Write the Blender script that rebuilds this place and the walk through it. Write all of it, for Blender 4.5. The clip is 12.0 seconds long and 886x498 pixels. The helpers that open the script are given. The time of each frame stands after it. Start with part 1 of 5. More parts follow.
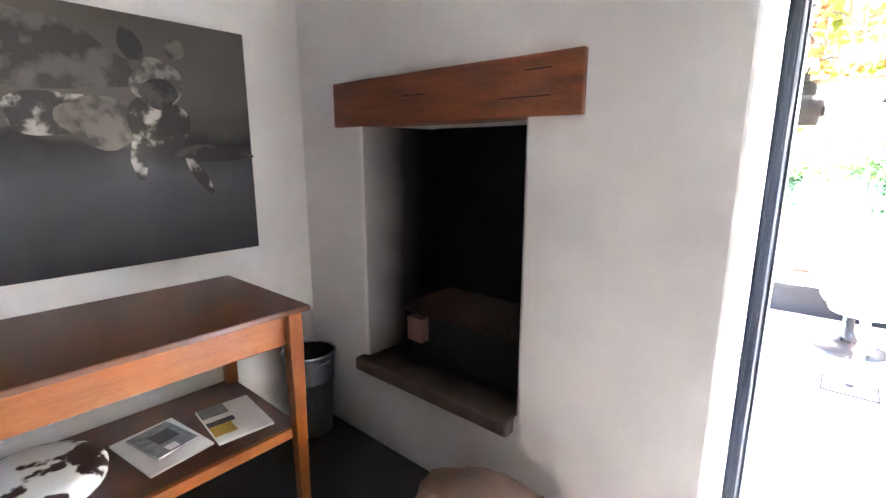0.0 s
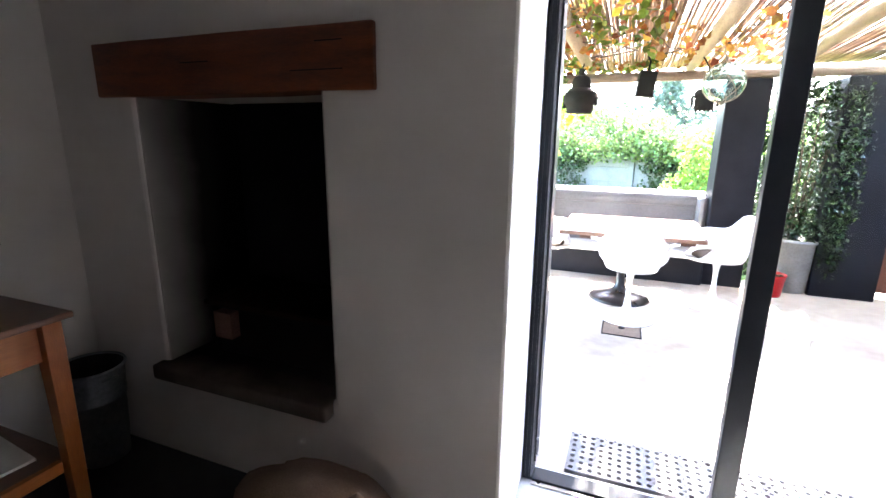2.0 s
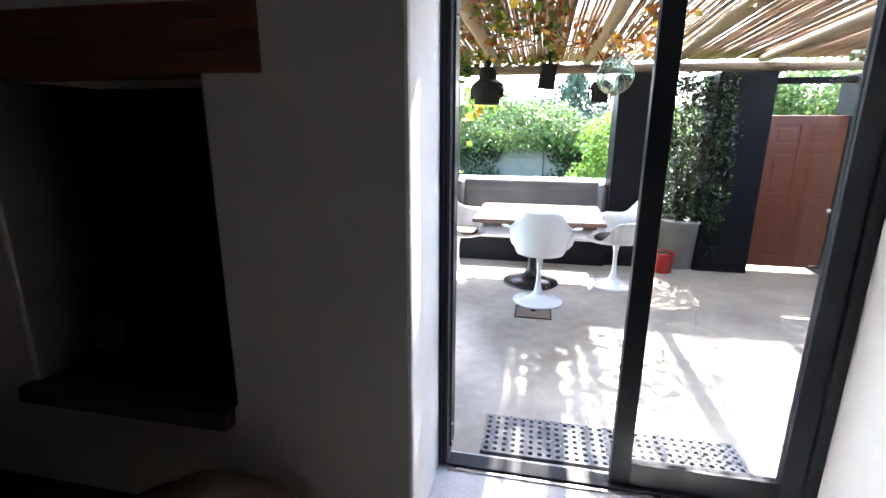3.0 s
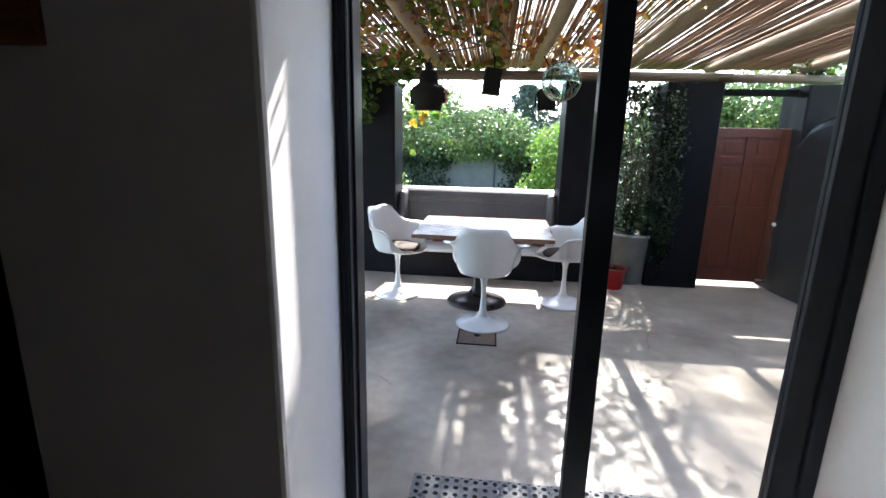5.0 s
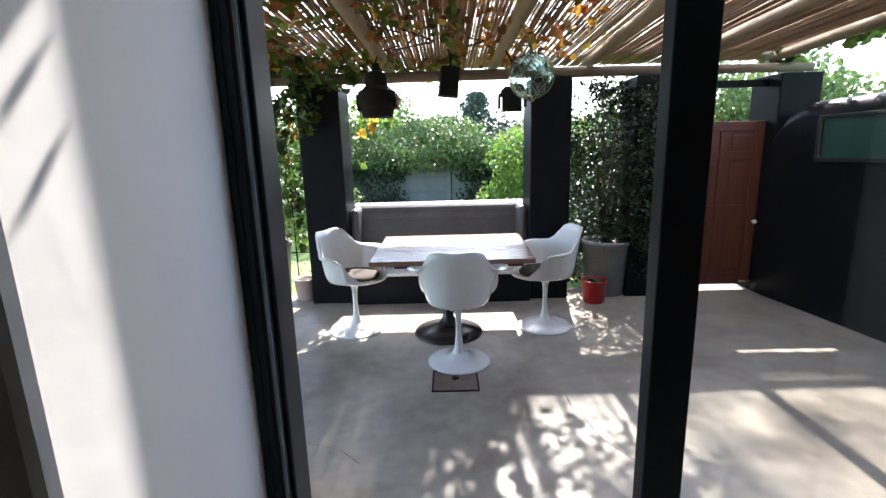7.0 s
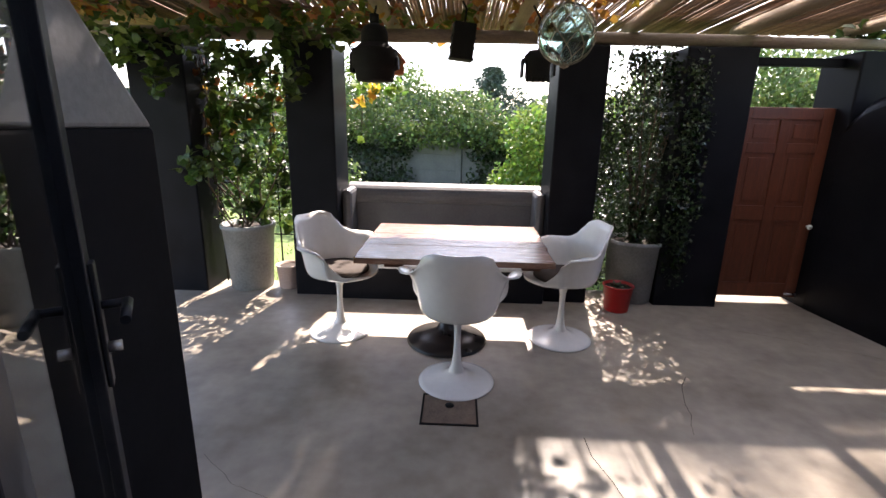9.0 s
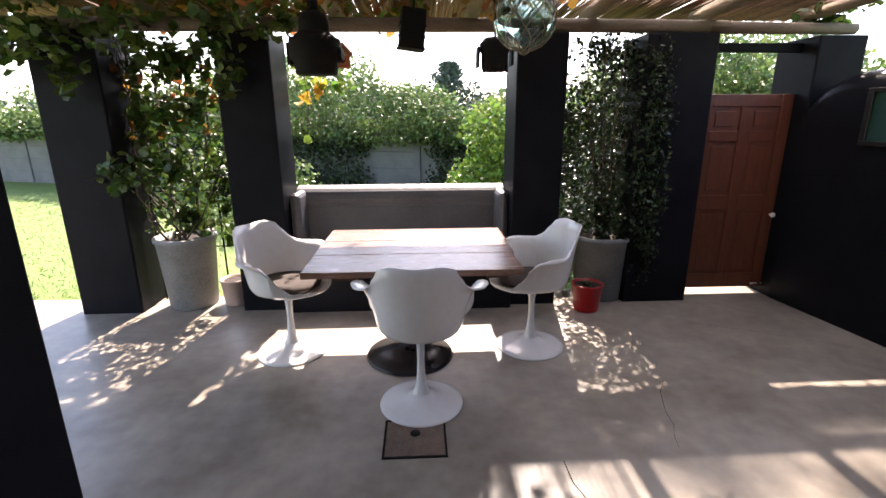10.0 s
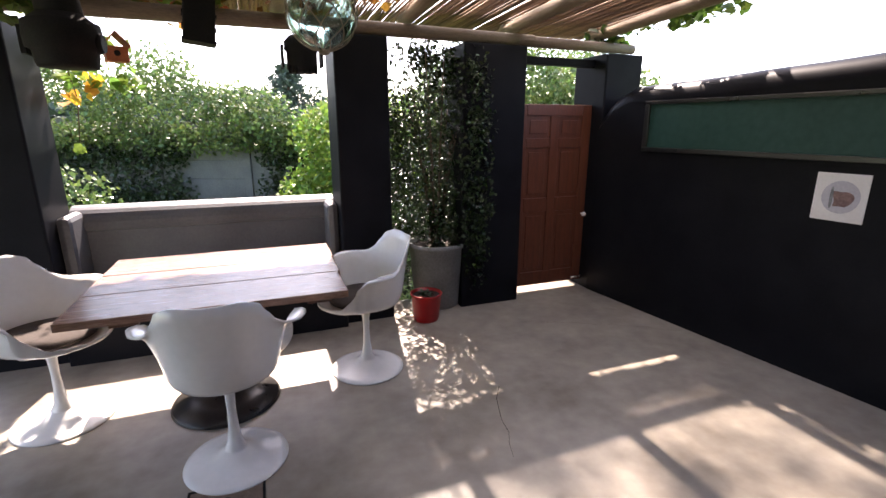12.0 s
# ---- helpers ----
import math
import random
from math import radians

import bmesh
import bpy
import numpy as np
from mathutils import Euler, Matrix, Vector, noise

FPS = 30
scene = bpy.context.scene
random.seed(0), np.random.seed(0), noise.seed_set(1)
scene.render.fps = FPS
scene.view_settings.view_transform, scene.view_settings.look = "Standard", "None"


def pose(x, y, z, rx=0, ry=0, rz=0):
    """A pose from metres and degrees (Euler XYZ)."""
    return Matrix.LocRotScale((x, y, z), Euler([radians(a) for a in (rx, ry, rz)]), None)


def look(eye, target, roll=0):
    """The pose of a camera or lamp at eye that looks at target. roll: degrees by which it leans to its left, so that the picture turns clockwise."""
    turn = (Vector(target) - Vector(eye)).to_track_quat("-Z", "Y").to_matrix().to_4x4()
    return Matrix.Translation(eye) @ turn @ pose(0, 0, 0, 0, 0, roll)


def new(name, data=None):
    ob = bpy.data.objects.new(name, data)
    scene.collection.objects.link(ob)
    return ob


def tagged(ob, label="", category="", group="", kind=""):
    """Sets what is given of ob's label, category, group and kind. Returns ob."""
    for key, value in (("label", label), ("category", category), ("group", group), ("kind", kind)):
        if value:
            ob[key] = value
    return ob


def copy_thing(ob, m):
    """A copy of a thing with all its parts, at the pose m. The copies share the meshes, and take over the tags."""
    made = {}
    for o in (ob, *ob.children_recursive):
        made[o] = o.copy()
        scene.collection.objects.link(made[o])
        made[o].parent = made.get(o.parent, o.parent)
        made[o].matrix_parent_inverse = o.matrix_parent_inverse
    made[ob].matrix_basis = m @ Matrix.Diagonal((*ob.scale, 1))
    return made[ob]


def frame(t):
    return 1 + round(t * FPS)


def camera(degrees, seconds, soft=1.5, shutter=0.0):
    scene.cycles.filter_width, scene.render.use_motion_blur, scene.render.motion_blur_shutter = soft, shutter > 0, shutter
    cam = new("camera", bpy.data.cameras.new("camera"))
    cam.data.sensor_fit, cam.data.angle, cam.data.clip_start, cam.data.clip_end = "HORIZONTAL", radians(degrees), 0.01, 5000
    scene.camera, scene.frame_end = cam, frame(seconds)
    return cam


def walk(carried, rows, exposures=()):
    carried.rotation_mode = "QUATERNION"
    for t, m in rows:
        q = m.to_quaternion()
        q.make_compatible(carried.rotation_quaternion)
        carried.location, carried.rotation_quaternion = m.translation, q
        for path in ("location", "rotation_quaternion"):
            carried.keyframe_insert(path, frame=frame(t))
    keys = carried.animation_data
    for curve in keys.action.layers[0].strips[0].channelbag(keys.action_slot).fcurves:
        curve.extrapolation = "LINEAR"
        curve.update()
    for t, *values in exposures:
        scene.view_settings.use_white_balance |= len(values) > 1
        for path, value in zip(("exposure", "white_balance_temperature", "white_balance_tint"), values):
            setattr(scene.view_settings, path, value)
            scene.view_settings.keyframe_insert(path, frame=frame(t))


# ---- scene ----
cam = camera(87.0, 12.0)
PATH = [
    (0, (0.34, 0.412, 1.478), (-0.942, 1.892, 1.071), -0.0),
    (0.5, (0.367, 0.43, 1.472), (-0.797, 2.002, 1.054), -0.1),
    (1, (0.403, 0.448, 1.462), (-0.626, 2.105, 1.02), -0.2),
    (1.5, (0.43, 0.479, 1.457), (-0.411, 2.232, 0.989), 0.4),
    (2, (0.434, 0.495, 1.45), (-0.269, 2.309, 0.986), 0.6),
    (2.5, (0.452, 0.505, 1.446), (-0.111, 2.364, 0.969), 0.6),
    (3, (0.493, 0.532, 1.432), (0.108, 2.433, 0.942), 0.4),
    (3.5, (0.533, 0.604, 1.43), (0.264, 2.523, 0.933), 0.4),
    (5.5, (0.587, 1.074, 1.427), (0.414, 3.017, 0.987), 1.5),
    (6, (0.543, 1.211, 1.454), (0.481, 3.164, 1.028), 0.0),
    (6.5, (0.503, 1.324, 1.46), (0.483, 3.282, 1.053), -0.9),
    (7, (0.489, 1.485, 1.424), (0.463, 3.441, 1.008), -1.6),
    (9, (0.522, 2.067, 1.417), (0.463, 4.0, 0.905), 1.2),
    (9.5, (0.518, 2.21, 1.418), (0.535, 4.143, 0.904), -0.3),
    (10, (0.552, 2.323, 1.417), (0.645, 4.25, 0.89), -0.3),
    (10.5, (0.628, 2.436, 1.417), (0.835, 4.359, 0.907), -0.3),
    (11, (0.705, 2.49, 1.415), (1.199, 4.362, 0.912), 0.9),
    (11.5, (0.734, 2.493, 1.422), (1.352, 4.325, 0.91), 0.7),
    (12, (0.761, 2.501, 1.424), (1.448, 4.31, 0.918), 0.1),
]
EXPOSURES = [(0.0, 7.95, 6350, 14), (0.5, 7.95, 6400, 15), (1.0, 7.2, 6500, 15), (1.5, 6.5, 6600, 16), (2.0, 5.5, 6500, 15), (2.5, 4.55, 6500, 14), (3.0, 4.0, 6400, 12), (3.5, 3.55, 6400, 12),
             (5.5, 2.7, 6300, 12), (7.0, 2.5, 6400, 12), (9.0, 2.13, 7200, 21), (12.0, 2.3, 7300, 24)]
walk(cam, [(t, look(eye, target, roll)) for t, eye, target, roll in PATH], EXPOSURES)

# ---- light ----
SUN_EL, SUN_AZ = 48.6, 9.5          # degrees above the horizon; degrees from +y towards +x
world = bpy.data.worlds.new("sky")
scene.world = world
world.use_nodes = True
wn = world.node_tree.nodes
sky = wn.new("ShaderNodeTexSky")
sky.sky_type = "NISHITA"
sky.sun_disc = False
sky.sun_elevation, sky.sun_rotation = radians(SUN_EL), radians(SUN_AZ)
world.node_tree.links.new(sky.outputs[0], wn["Background"].inputs[0])
wn["Background"].inputs[1].default_value = 0.15
sun = new("sun", bpy.data.lights.new("sun", "SUN"))
sun.data.energy, sun.data.angle, sun.data.color = 4.6, radians(0.8), (1.0, 0.95, 0.88)
_h = Vector((math.sin(radians(SUN_AZ)) * math.cos(radians(SUN_EL)), math.cos(radians(SUN_AZ)) * math.cos(radians(SUN_EL)), math.sin(radians(SUN_EL))))
sun.matrix_world = look(_h * 30, (0, 0, 0))


# ---- materials ----
def mat(name, a, b, rough=0.7, metal=0.0, scale=8.0, fine=90.0, bump=0.15, stretch=(1, 1, 1), spec=0.5, patch=0.5, piece=0.0, island=0.0,
        coat=0.0, translucent=0.0):
    """A surface whose colour drifts between a and b at two scales, with fine relief."""
    m = bpy.data.materials.new(name)
    m.use_nodes = True
    n, l = m.node_tree.nodes, m.node_tree.links
    p = n["Principled BSDF"]
    tc, mp = n.new("ShaderNodeTexCoord"), n.new("ShaderNodeMapping")
    mp.inputs["Scale"].default_value = stretch
    l.new(tc.outputs["Object"], mp.inputs[0])
    big, small = n.new("ShaderNodeTexNoise"), n.new("ShaderNodeTexNoise")
    for t, s, d in ((big, scale, 4), (small, fine, 3)):
        t.inputs["Scale"].default_value, t.inputs["Detail"].default_value = s, d
        l.new(mp.outputs[0], t.inputs["Vector"])
    add = n.new("ShaderNodeMath")
    add.operation = "MULTIPLY_ADD"
    l.new(small.outputs[0], add.inputs[0])
    add.inputs[1].default_value = 1 - patch
    sc = n.new("ShaderNodeMath")
    sc.operation = "MULTIPLY"
    l.new(big.outputs[0], sc.inputs[0])
    sc.inputs[1].default_value = patch
    l.new(sc.outputs[0], add.inputs[2])
    ramp = n.new("ShaderNodeValToRGB")
    ramp.color_ramp.elements[0].position, ramp.color_ramp.elements[1].position = 0.33, 0.67
    ramp.color_ramp.elements[0].color, ramp.color_ramp.elements[1].color = (*a, 1), (*b, 1)
    l.new(add.outputs[0], ramp.inputs[0])
    colour = ramp.outputs[0]
    if piece or island:
        hsv = n.new("ShaderNodeHueSaturation")
        rnd = n.new("ShaderNodeObjectInfo").outputs["Random"] if piece else n.new("ShaderNodeNewGeometry").outputs["Random Per Island"]
        k = piece or island
        r = n.new("ShaderNodeMapRange")
        r.inputs["To Min"].default_value, r.inputs["To Max"].default_value = 1 - k, 1 + k
        l.new(rnd, r.inputs[0])
        l.new(r.outputs[0], hsv.inputs["Value"])
        l.new(colour, hsv.inputs["Color"])
        colour = hsv.outputs[0]
        if island:
            r2 = n.new("ShaderNodeMapRange")
            r2.inputs["To Min"].default_value, r2.inputs["To Max"].default_value = 0.5 - 0.035, 0.5 + 0.03
            sep = n.new("ShaderNodeMath")
            sep.operation = "FRACT"
            mul = n.new("ShaderNodeMath")
            mul.operation = "MULTIPLY"
            mul.inputs[1].default_value = 7.31
            l.new(rnd, mul.inputs[0])
            l.new(mul.outputs[0], sep.inputs[0])
            l.new(sep.outputs[0], r2.inputs[0])
            l.new(r2.outputs[0], hsv.inputs["Hue"])
    l.new(colour, p.inputs["Base Color"])
    p.inputs["Roughness"].default_value, p.inputs["Metallic"].default_value = rough, metal
    p.inputs["Specular IOR Level"].default_value = spec
    p.inputs["Coat Weight"].default_value = coat
    p.inputs["Coat Roughness"].default_value = 0.12
    rr = n.new("ShaderNodeMapRange")
    rr.inputs["To Min"].default_value, rr.inputs["To Max"].default_value = max(0.02, rough - 0.09), min(1.0, rough + 0.09)
    l.new(big.outputs[0], rr.inputs[0])
    l.new(rr.outputs[0], p.inputs["Roughness"])
    if bump:
        bn = n.new("ShaderNodeBump")
        bn.inputs["Strength"].default_value, bn.inputs["Distance"].default_value = bump, 0.01
        l.new(add.outputs[0], bn.inputs["Height"])
        l.new(bn.outputs[0], p.inputs["Normal"])
    if translucent:
        tr, mx = n.new("ShaderNodeBsdfTranslucent"), n.new("ShaderNodeMixShader")
        l.new(colour, tr.inputs[0])
        mx.inputs[0].default_value = translucent
        l.new(p.outputs[0], mx.inputs[1])
        l.new(tr.outputs[0], mx.inputs[2])
        l.new(mx.outputs[0], n["Material Output"].inputs[0])
    return m


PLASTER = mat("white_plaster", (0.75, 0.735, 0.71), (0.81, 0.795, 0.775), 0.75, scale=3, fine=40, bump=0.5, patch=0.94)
# Unseen walls and ceiling: greyed to hold down light bounced round the room
UNSEEN_WALL_GREY = mat("unseen_wall_grey", (0.07, 0.07, 0.073), (0.095, 0.095, 0.098), 0.8, scale=2, fine=60, bump=0.2)
CEILING = mat("unseen_ceiling_grey", (0.44, 0.43, 0.42), (0.50, 0.49, 0.48), 0.8, scale=2, fine=60, bump=0.05)
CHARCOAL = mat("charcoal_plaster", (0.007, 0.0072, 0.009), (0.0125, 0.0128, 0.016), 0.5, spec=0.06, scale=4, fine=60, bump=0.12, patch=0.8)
# Charcoal plaster greyed: light bounced off the sunny floor is in the colour
BENCH = mat("bounce_lit_plaster", (0.075, 0.075, 0.08), (0.125, 0.125, 0.13), 0.5, scale=4, fine=60, bump=0.3, patch=0.6)
WALL_PAINT = mat("satin_charcoal_paint", (0.007, 0.007, 0.009), (0.012, 0.012, 0.0145), 0.4, spec=0.06, scale=4, fine=50, bump=0.10, patch=0.8)
CHIMNEY = mat("grey_plaster", (0.17, 0.17, 0.175), (0.25, 0.25, 0.255), 0.55, scale=3, fine=50, bump=0.25)
BLACK_FLOOR = mat("black_slate_floor", (0.010, 0.010, 0.011), (0.022, 0.021, 0.022), 0.55, scale=5, fine=120, bump=0.1)
SCREED = mat("polished_screed", (0.20, 0.168, 0.134), (0.42, 0.372, 0.305), 0.36, scale=1.9, fine=11, bump=0.06, patch=0.7)
SILL = mat("pale_cement_sill", (0.40, 0.40, 0.40), (0.52, 0.52, 0.52), 0.45, scale=6, fine=60, bump=0.08)
# Paled so that direct sun on the seat is in the colour
SUNLIT_SEAT = mat("sunlit_seat_cement", (0.50, 0.50, 0.50), (0.64, 0.64, 0.63), 0.4, scale=5, fine=60, bump=0.08)
MATT_BLACK = mat("matt_charcoal_plaster", (0.007, 0.007, 0.0085), (0.013, 0.013, 0.0155), 0.75, spec=0.06, scale=4, fine=50, bump=0.12, patch=0.8)
BLACK_ALU = mat("black_powder_coat", (0.012, 0.0145, 0.019), (0.019, 0.022, 0.028), 0.38, spec=0.17, scale=10, fine=300, bump=0.02)
OAK = mat("reddish_old_timber", (0.085, 0.022, 0.009), (0.27, 0.076, 0.024), 0.45, scale=3.2, fine=40, bump=0.3, stretch=(1, 6, 6), patch=0.7)
PINE = mat("honey_pine", (0.25, 0.070, 0.012), (0.34, 0.108, 0.024), 0.38, spec=0.3, scale=5, fine=40, bump=0.06, stretch=(9, 1, 9), coat=0.06)
PINE_LEG = mat("honey_pine_leg", (0.23, 0.062, 0.012), (0.31, 0.096, 0.022), 0.38, spec=0.3, scale=5, fine=40, bump=0.06, stretch=(9, 9, 1), coat=0.06)
DARK_TOP = mat("dark_polished_wood", (0.055, 0.017, 0.007), (0.145, 0.048, 0.019), 0.34, scale=1.6, fine=22, bump=0.006, stretch=(5, 1.2, 5), patch=0.6, coat=0.12)
TABLE_WOOD = mat("weathered_red_wood", (0.14, 0.066, 0.042), (0.34, 0.20, 0.14), 0.25, scale=5, fine=30, bump=0.2, stretch=(1, 10, 10), piece=0.15, coat=0.15)
GATE_WOOD = mat("meranti_wood", (0.082, 0.021, 0.0095), (0.15, 0.041, 0.018), 0.45, scale=4, fine=30, bump=0.15, stretch=(9, 9, 1))
WHITE_SHELL = mat("white_moulded_plastic", (0.76, 0.76, 0.74), (0.82, 0.82, 0.80), 0.22, scale=4, fine=30, bump=0.0, coat=0.3)
CUSHION = mat("brown_felt", (0.035, 0.026, 0.022), (0.065, 0.05, 0.042), 0.9, scale=20, fine=200, bump=0.3)
BLACK_GLOSS = mat("black_enamel", (0.012, 0.011, 0.011), (0.022, 0.02, 0.02), 0.3, scale=9, fine=80, bump=0.02)
BLACK_METAL = mat("black_rusted_metal", (0.005, 0.005, 0.0055), (0.013, 0.0115, 0.011), 0.75, spec=0.2, scale=9, fine=120, bump=0.3)
RUST = mat("rusty_iron_cover", (0.12, 0.082, 0.06), (0.22, 0.158, 0.118), 0.8, scale=14, fine=120, bump=0.4)
POLE = mat("peeled_gum_pole", (0.20, 0.145, 0.095), (0.34, 0.26, 0.18), 0.75, scale=5, fine=30, bump=0.3, stretch=(6, 1, 6), piece=0.12)
BEAM_POLE = mat("weathered_beam_pole", (0.095, 0.066, 0.048), (0.18, 0.135, 0.10), 0.75, scale=5, fine=30, bump=0.3, stretch=(1, 6, 6))
LATH = mat("split_lath", (0.15, 0.08, 0.045), (0.34, 0.22, 0.13), 0.8, scale=3, fine=25, bump=0.2, stretch=(6, 1, 6), piece=0.35)
STEM = mat("vine_stem", (0.07, 0.045, 0.03), (0.14, 0.10, 0.07), 0.85, scale=12, fine=90, bump=0.4)
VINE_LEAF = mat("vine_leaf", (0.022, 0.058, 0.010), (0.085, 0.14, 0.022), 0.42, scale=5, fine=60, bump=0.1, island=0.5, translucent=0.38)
# Same vine leaf, with the yellow-green of backlight put into the colour
BACKLIT_LEAF = mat("backlit_vine_leaf", (0.055, 0.10, 0.012), (0.17, 0.22, 0.03), 0.45, scale=5, fine=60, bump=0.1, island=0.45, translucent=0.5)
RED_LEAF = mat("autumn_leaf", (0.22, 0.055, 0.02), (0.36, 0.20, 0.04), 0.55, scale=4, fine=60, bump=0.1, island=0.4, translucent=0.45)
YELLOW_LEAF = mat("yellow_leaf", (0.55, 0.30, 0.03), (0.62, 0.42, 0.06), 0.55, scale=4, fine=60, bump=0.1, island=0.2, translucent=0.4)
# The shrubs' own dark green; on the hedge it stands for shade
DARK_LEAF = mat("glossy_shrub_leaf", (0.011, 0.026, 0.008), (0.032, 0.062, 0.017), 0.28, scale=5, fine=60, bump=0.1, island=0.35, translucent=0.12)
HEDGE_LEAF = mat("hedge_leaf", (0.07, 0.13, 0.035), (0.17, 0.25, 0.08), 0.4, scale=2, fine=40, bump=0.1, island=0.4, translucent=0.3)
BUSH_LEAF = mat("bright_bush_leaf", (0.10, 0.20, 0.03), (0.20, 0.32, 0.06), 0.45, scale=2, fine=40, bump=0.1, island=0.35, translucent=0.35)
FAR_LEAF = mat("blue_green_needles", (0.035, 0.06, 0.045), (0.075, 0.11, 0.085), 0.7, scale=2, fine=20, bump=0.1, island=0.35)
GRASS = mat("lawn", (0.075, 0.135, 0.024), (0.14, 0.21, 0.04), 0.8, scale=3, fine=60, bump=0.5)
GRASS_BLADE = mat("grass_blade", (0.09, 0.17, 0.028), (0.17, 0.25, 0.046), 0.6, scale=3, fine=60, bump=0.0, island=0.3, translucent=0.3)
CONCRETE = mat("concrete_panel", (0.10, 0.105, 0.10), (0.20, 0.20, 0.19), 0.85, scale=3, fine=50, bump=0.3)
POT_WHITE = mat("whitewashed_pot", (0.16, 0.165, 0.16), (0.28, 0.285, 0.28), 0.6, scale=6, fine=60, bump=0.2)
POT_PINK = mat("pale_terracotta", (0.50, 0.36, 0.30), (0.62, 0.48, 0.42), 0.7, scale=8, fine=80, bump=0.2)
POT_RED = mat("red_plastic", (0.33, 0.006, 0.008), (0.41, 0.010, 0.011), 0.35, scale=6, fine=60, bump=0.03)
SOIL = mat("potting_soil", (0.02, 0.014, 0.01), (0.05, 0.036, 0.026), 0.95, scale=20, fine=120, bump=0.6)
ZINC = mat("galvanised_zinc", (0.15, 0.165, 0.185), (0.27, 0.29, 0.32), 0.45, metal=0.7, scale=12, fine=60, bump=0.05)
RUBBER = mat("grey_rubber", (0.15, 0.15, 0.155), (0.22, 0.22, 0.225), 0.7, scale=10, fine=200, bump=0.15)
FLUFF_PALE = mat("pale_brown_plush", (0.22, 0.15, 0.115), (0.31, 0.22, 0.175), 0.95, scale=12, fine=160, bump=0.7)
FLUFF = mat("brown_plush", (0.12, 0.072, 0.05), (0.20, 0.13, 0.095), 0.95, scale=12, fine=160, bump=0.7)
GREEN_BOARD = mat("green_chalk_paint", (0.011, 0.045, 0.037), (0.021, 0.068, 0.056), 0.5, spec=0.25, scale=3, fine=25, bump=0.03)
PAPER = mat("white_paper", (0.72, 0.71, 0.69), (0.80, 0.79, 0.77), 0.7, scale=6, fine=80, bump=0.03)
LILAC = mat("lilac_print", (0.42, 0.42, 0.47), (0.52, 0.52, 0.56), 0.7, scale=14, fine=80, bump=0.0)
BROWN_PRINT = mat("brown_print", (0.13, 0.08, 0.08), (0.30, 0.19, 0.17), 0.7, scale=30, fine=90, bump=0.0)
GREY_PRINT = mat("grey_print", (0.10, 0.11, 0.12), (0.28, 0.30, 0.31), 0.6, scale=22, fine=60, bump=0.0)
YELLOW_PRINT = mat("yellow_print", (0.50, 0.30, 0.05), (0.56, 0.36, 0.07), 0.6, scale=6, fine=60, bump=0.0)
STEEL = mat("brushed_steel", (0.45, 0.45, 0.46), (0.58, 0.58, 0.58), 0.3, metal=1.0, scale=10, fine=120, bump=0.02)
KNOB = mat("white_porcelain", (0.72, 0.70, 0.66), (0.8, 0.78, 0.74), 0.25, scale=8, fine=60, bump=0.0)
ROPE = mat("old_net_cord", (0.16, 0.13, 0.09), (0.28, 0.23, 0.16), 0.9, scale=30, fine=200, bump=0.3)
BRICK = mat("fire_brick", (0.13, 0.065, 0.05), (0.20, 0.11, 0.085), 0.85, scale=12, fine=90, bump=0.4)
SCORCHED = mat("scorched_board", (0.012, 0.008, 0.006), (0.04, 0.02, 0.013), 0.75, spec=0.12, scale=5, fine=40, bump=0.2)
BIRD_RED = mat("terracotta_paint", (0.30, 0.075, 0.028), (0.40, 0.12, 0.05), 0.7, scale=10, fine=80, bump=0.1)


def glass(name, colour, rough=0.0, ior=1.45):
    m = bpy.data.materials.new(name)
    m.use_nodes = True
    p = m.node_tree.nodes["Principled BSDF"]
    p.inputs["Base Color"].default_value = (*colour, 1)
    p.inputs["Roughness"].default_value, p.inputs["IOR"].default_value = rough, ior
    p.inputs["Transmission Weight"].default_value = 1.0
    return m


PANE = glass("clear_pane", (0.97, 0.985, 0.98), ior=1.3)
FLOAT_GLASS = glass("sea_green_glass", (0.68, 0.88, 0.86), 0.05)


def sheet_mat(name, colour, clear):
    """Weathered clear plastic: part of the light goes straight through, the rest is scattered."""
    m = bpy.data.materials.new(name)
    m.use_nodes = True
    n, l = m.node_tree.nodes, m.node_tree.links
    tc, nz, mr = n.new("ShaderNodeTexCoord"), n.new("ShaderNodeTexNoise"), n.new("ShaderNodeMapRange")
    tr, tp, mx = n.new("ShaderNodeBsdfTranslucent"), n.new("ShaderNodeBsdfTransparent"), n.new("ShaderNodeMixShader")
    l.new(tc.outputs["Object"], nz.inputs["Vector"])
    nz.inputs["Scale"].default_value, nz.inputs["Detail"].default_value = 2.6, 2
    mr.inputs["From Min"].default_value, mr.inputs["From Max"].default_value = 0.35, 0.65
    mr.inputs["To Min"].default_value, mr.inputs["To Max"].default_value = clear * 0.3, clear * 1.7     # patches of grime
    l.new(nz.outputs[0], mr.inputs[0])
    l.new(mr.outputs[0], mx.inputs[0])
    tr.inputs[0].default_value = (*colour, 1)
    l.new(tr.outputs[0], mx.inputs[1])
    l.new(tp.outputs[0], mx.inputs[2])
    l.new(mx.outputs[0], n["Material Output"].inputs[0])
    return m


SHEET = sheet_mat("weathered_clear_sheet", (0.80, 0.80, 0.78), 0.48)


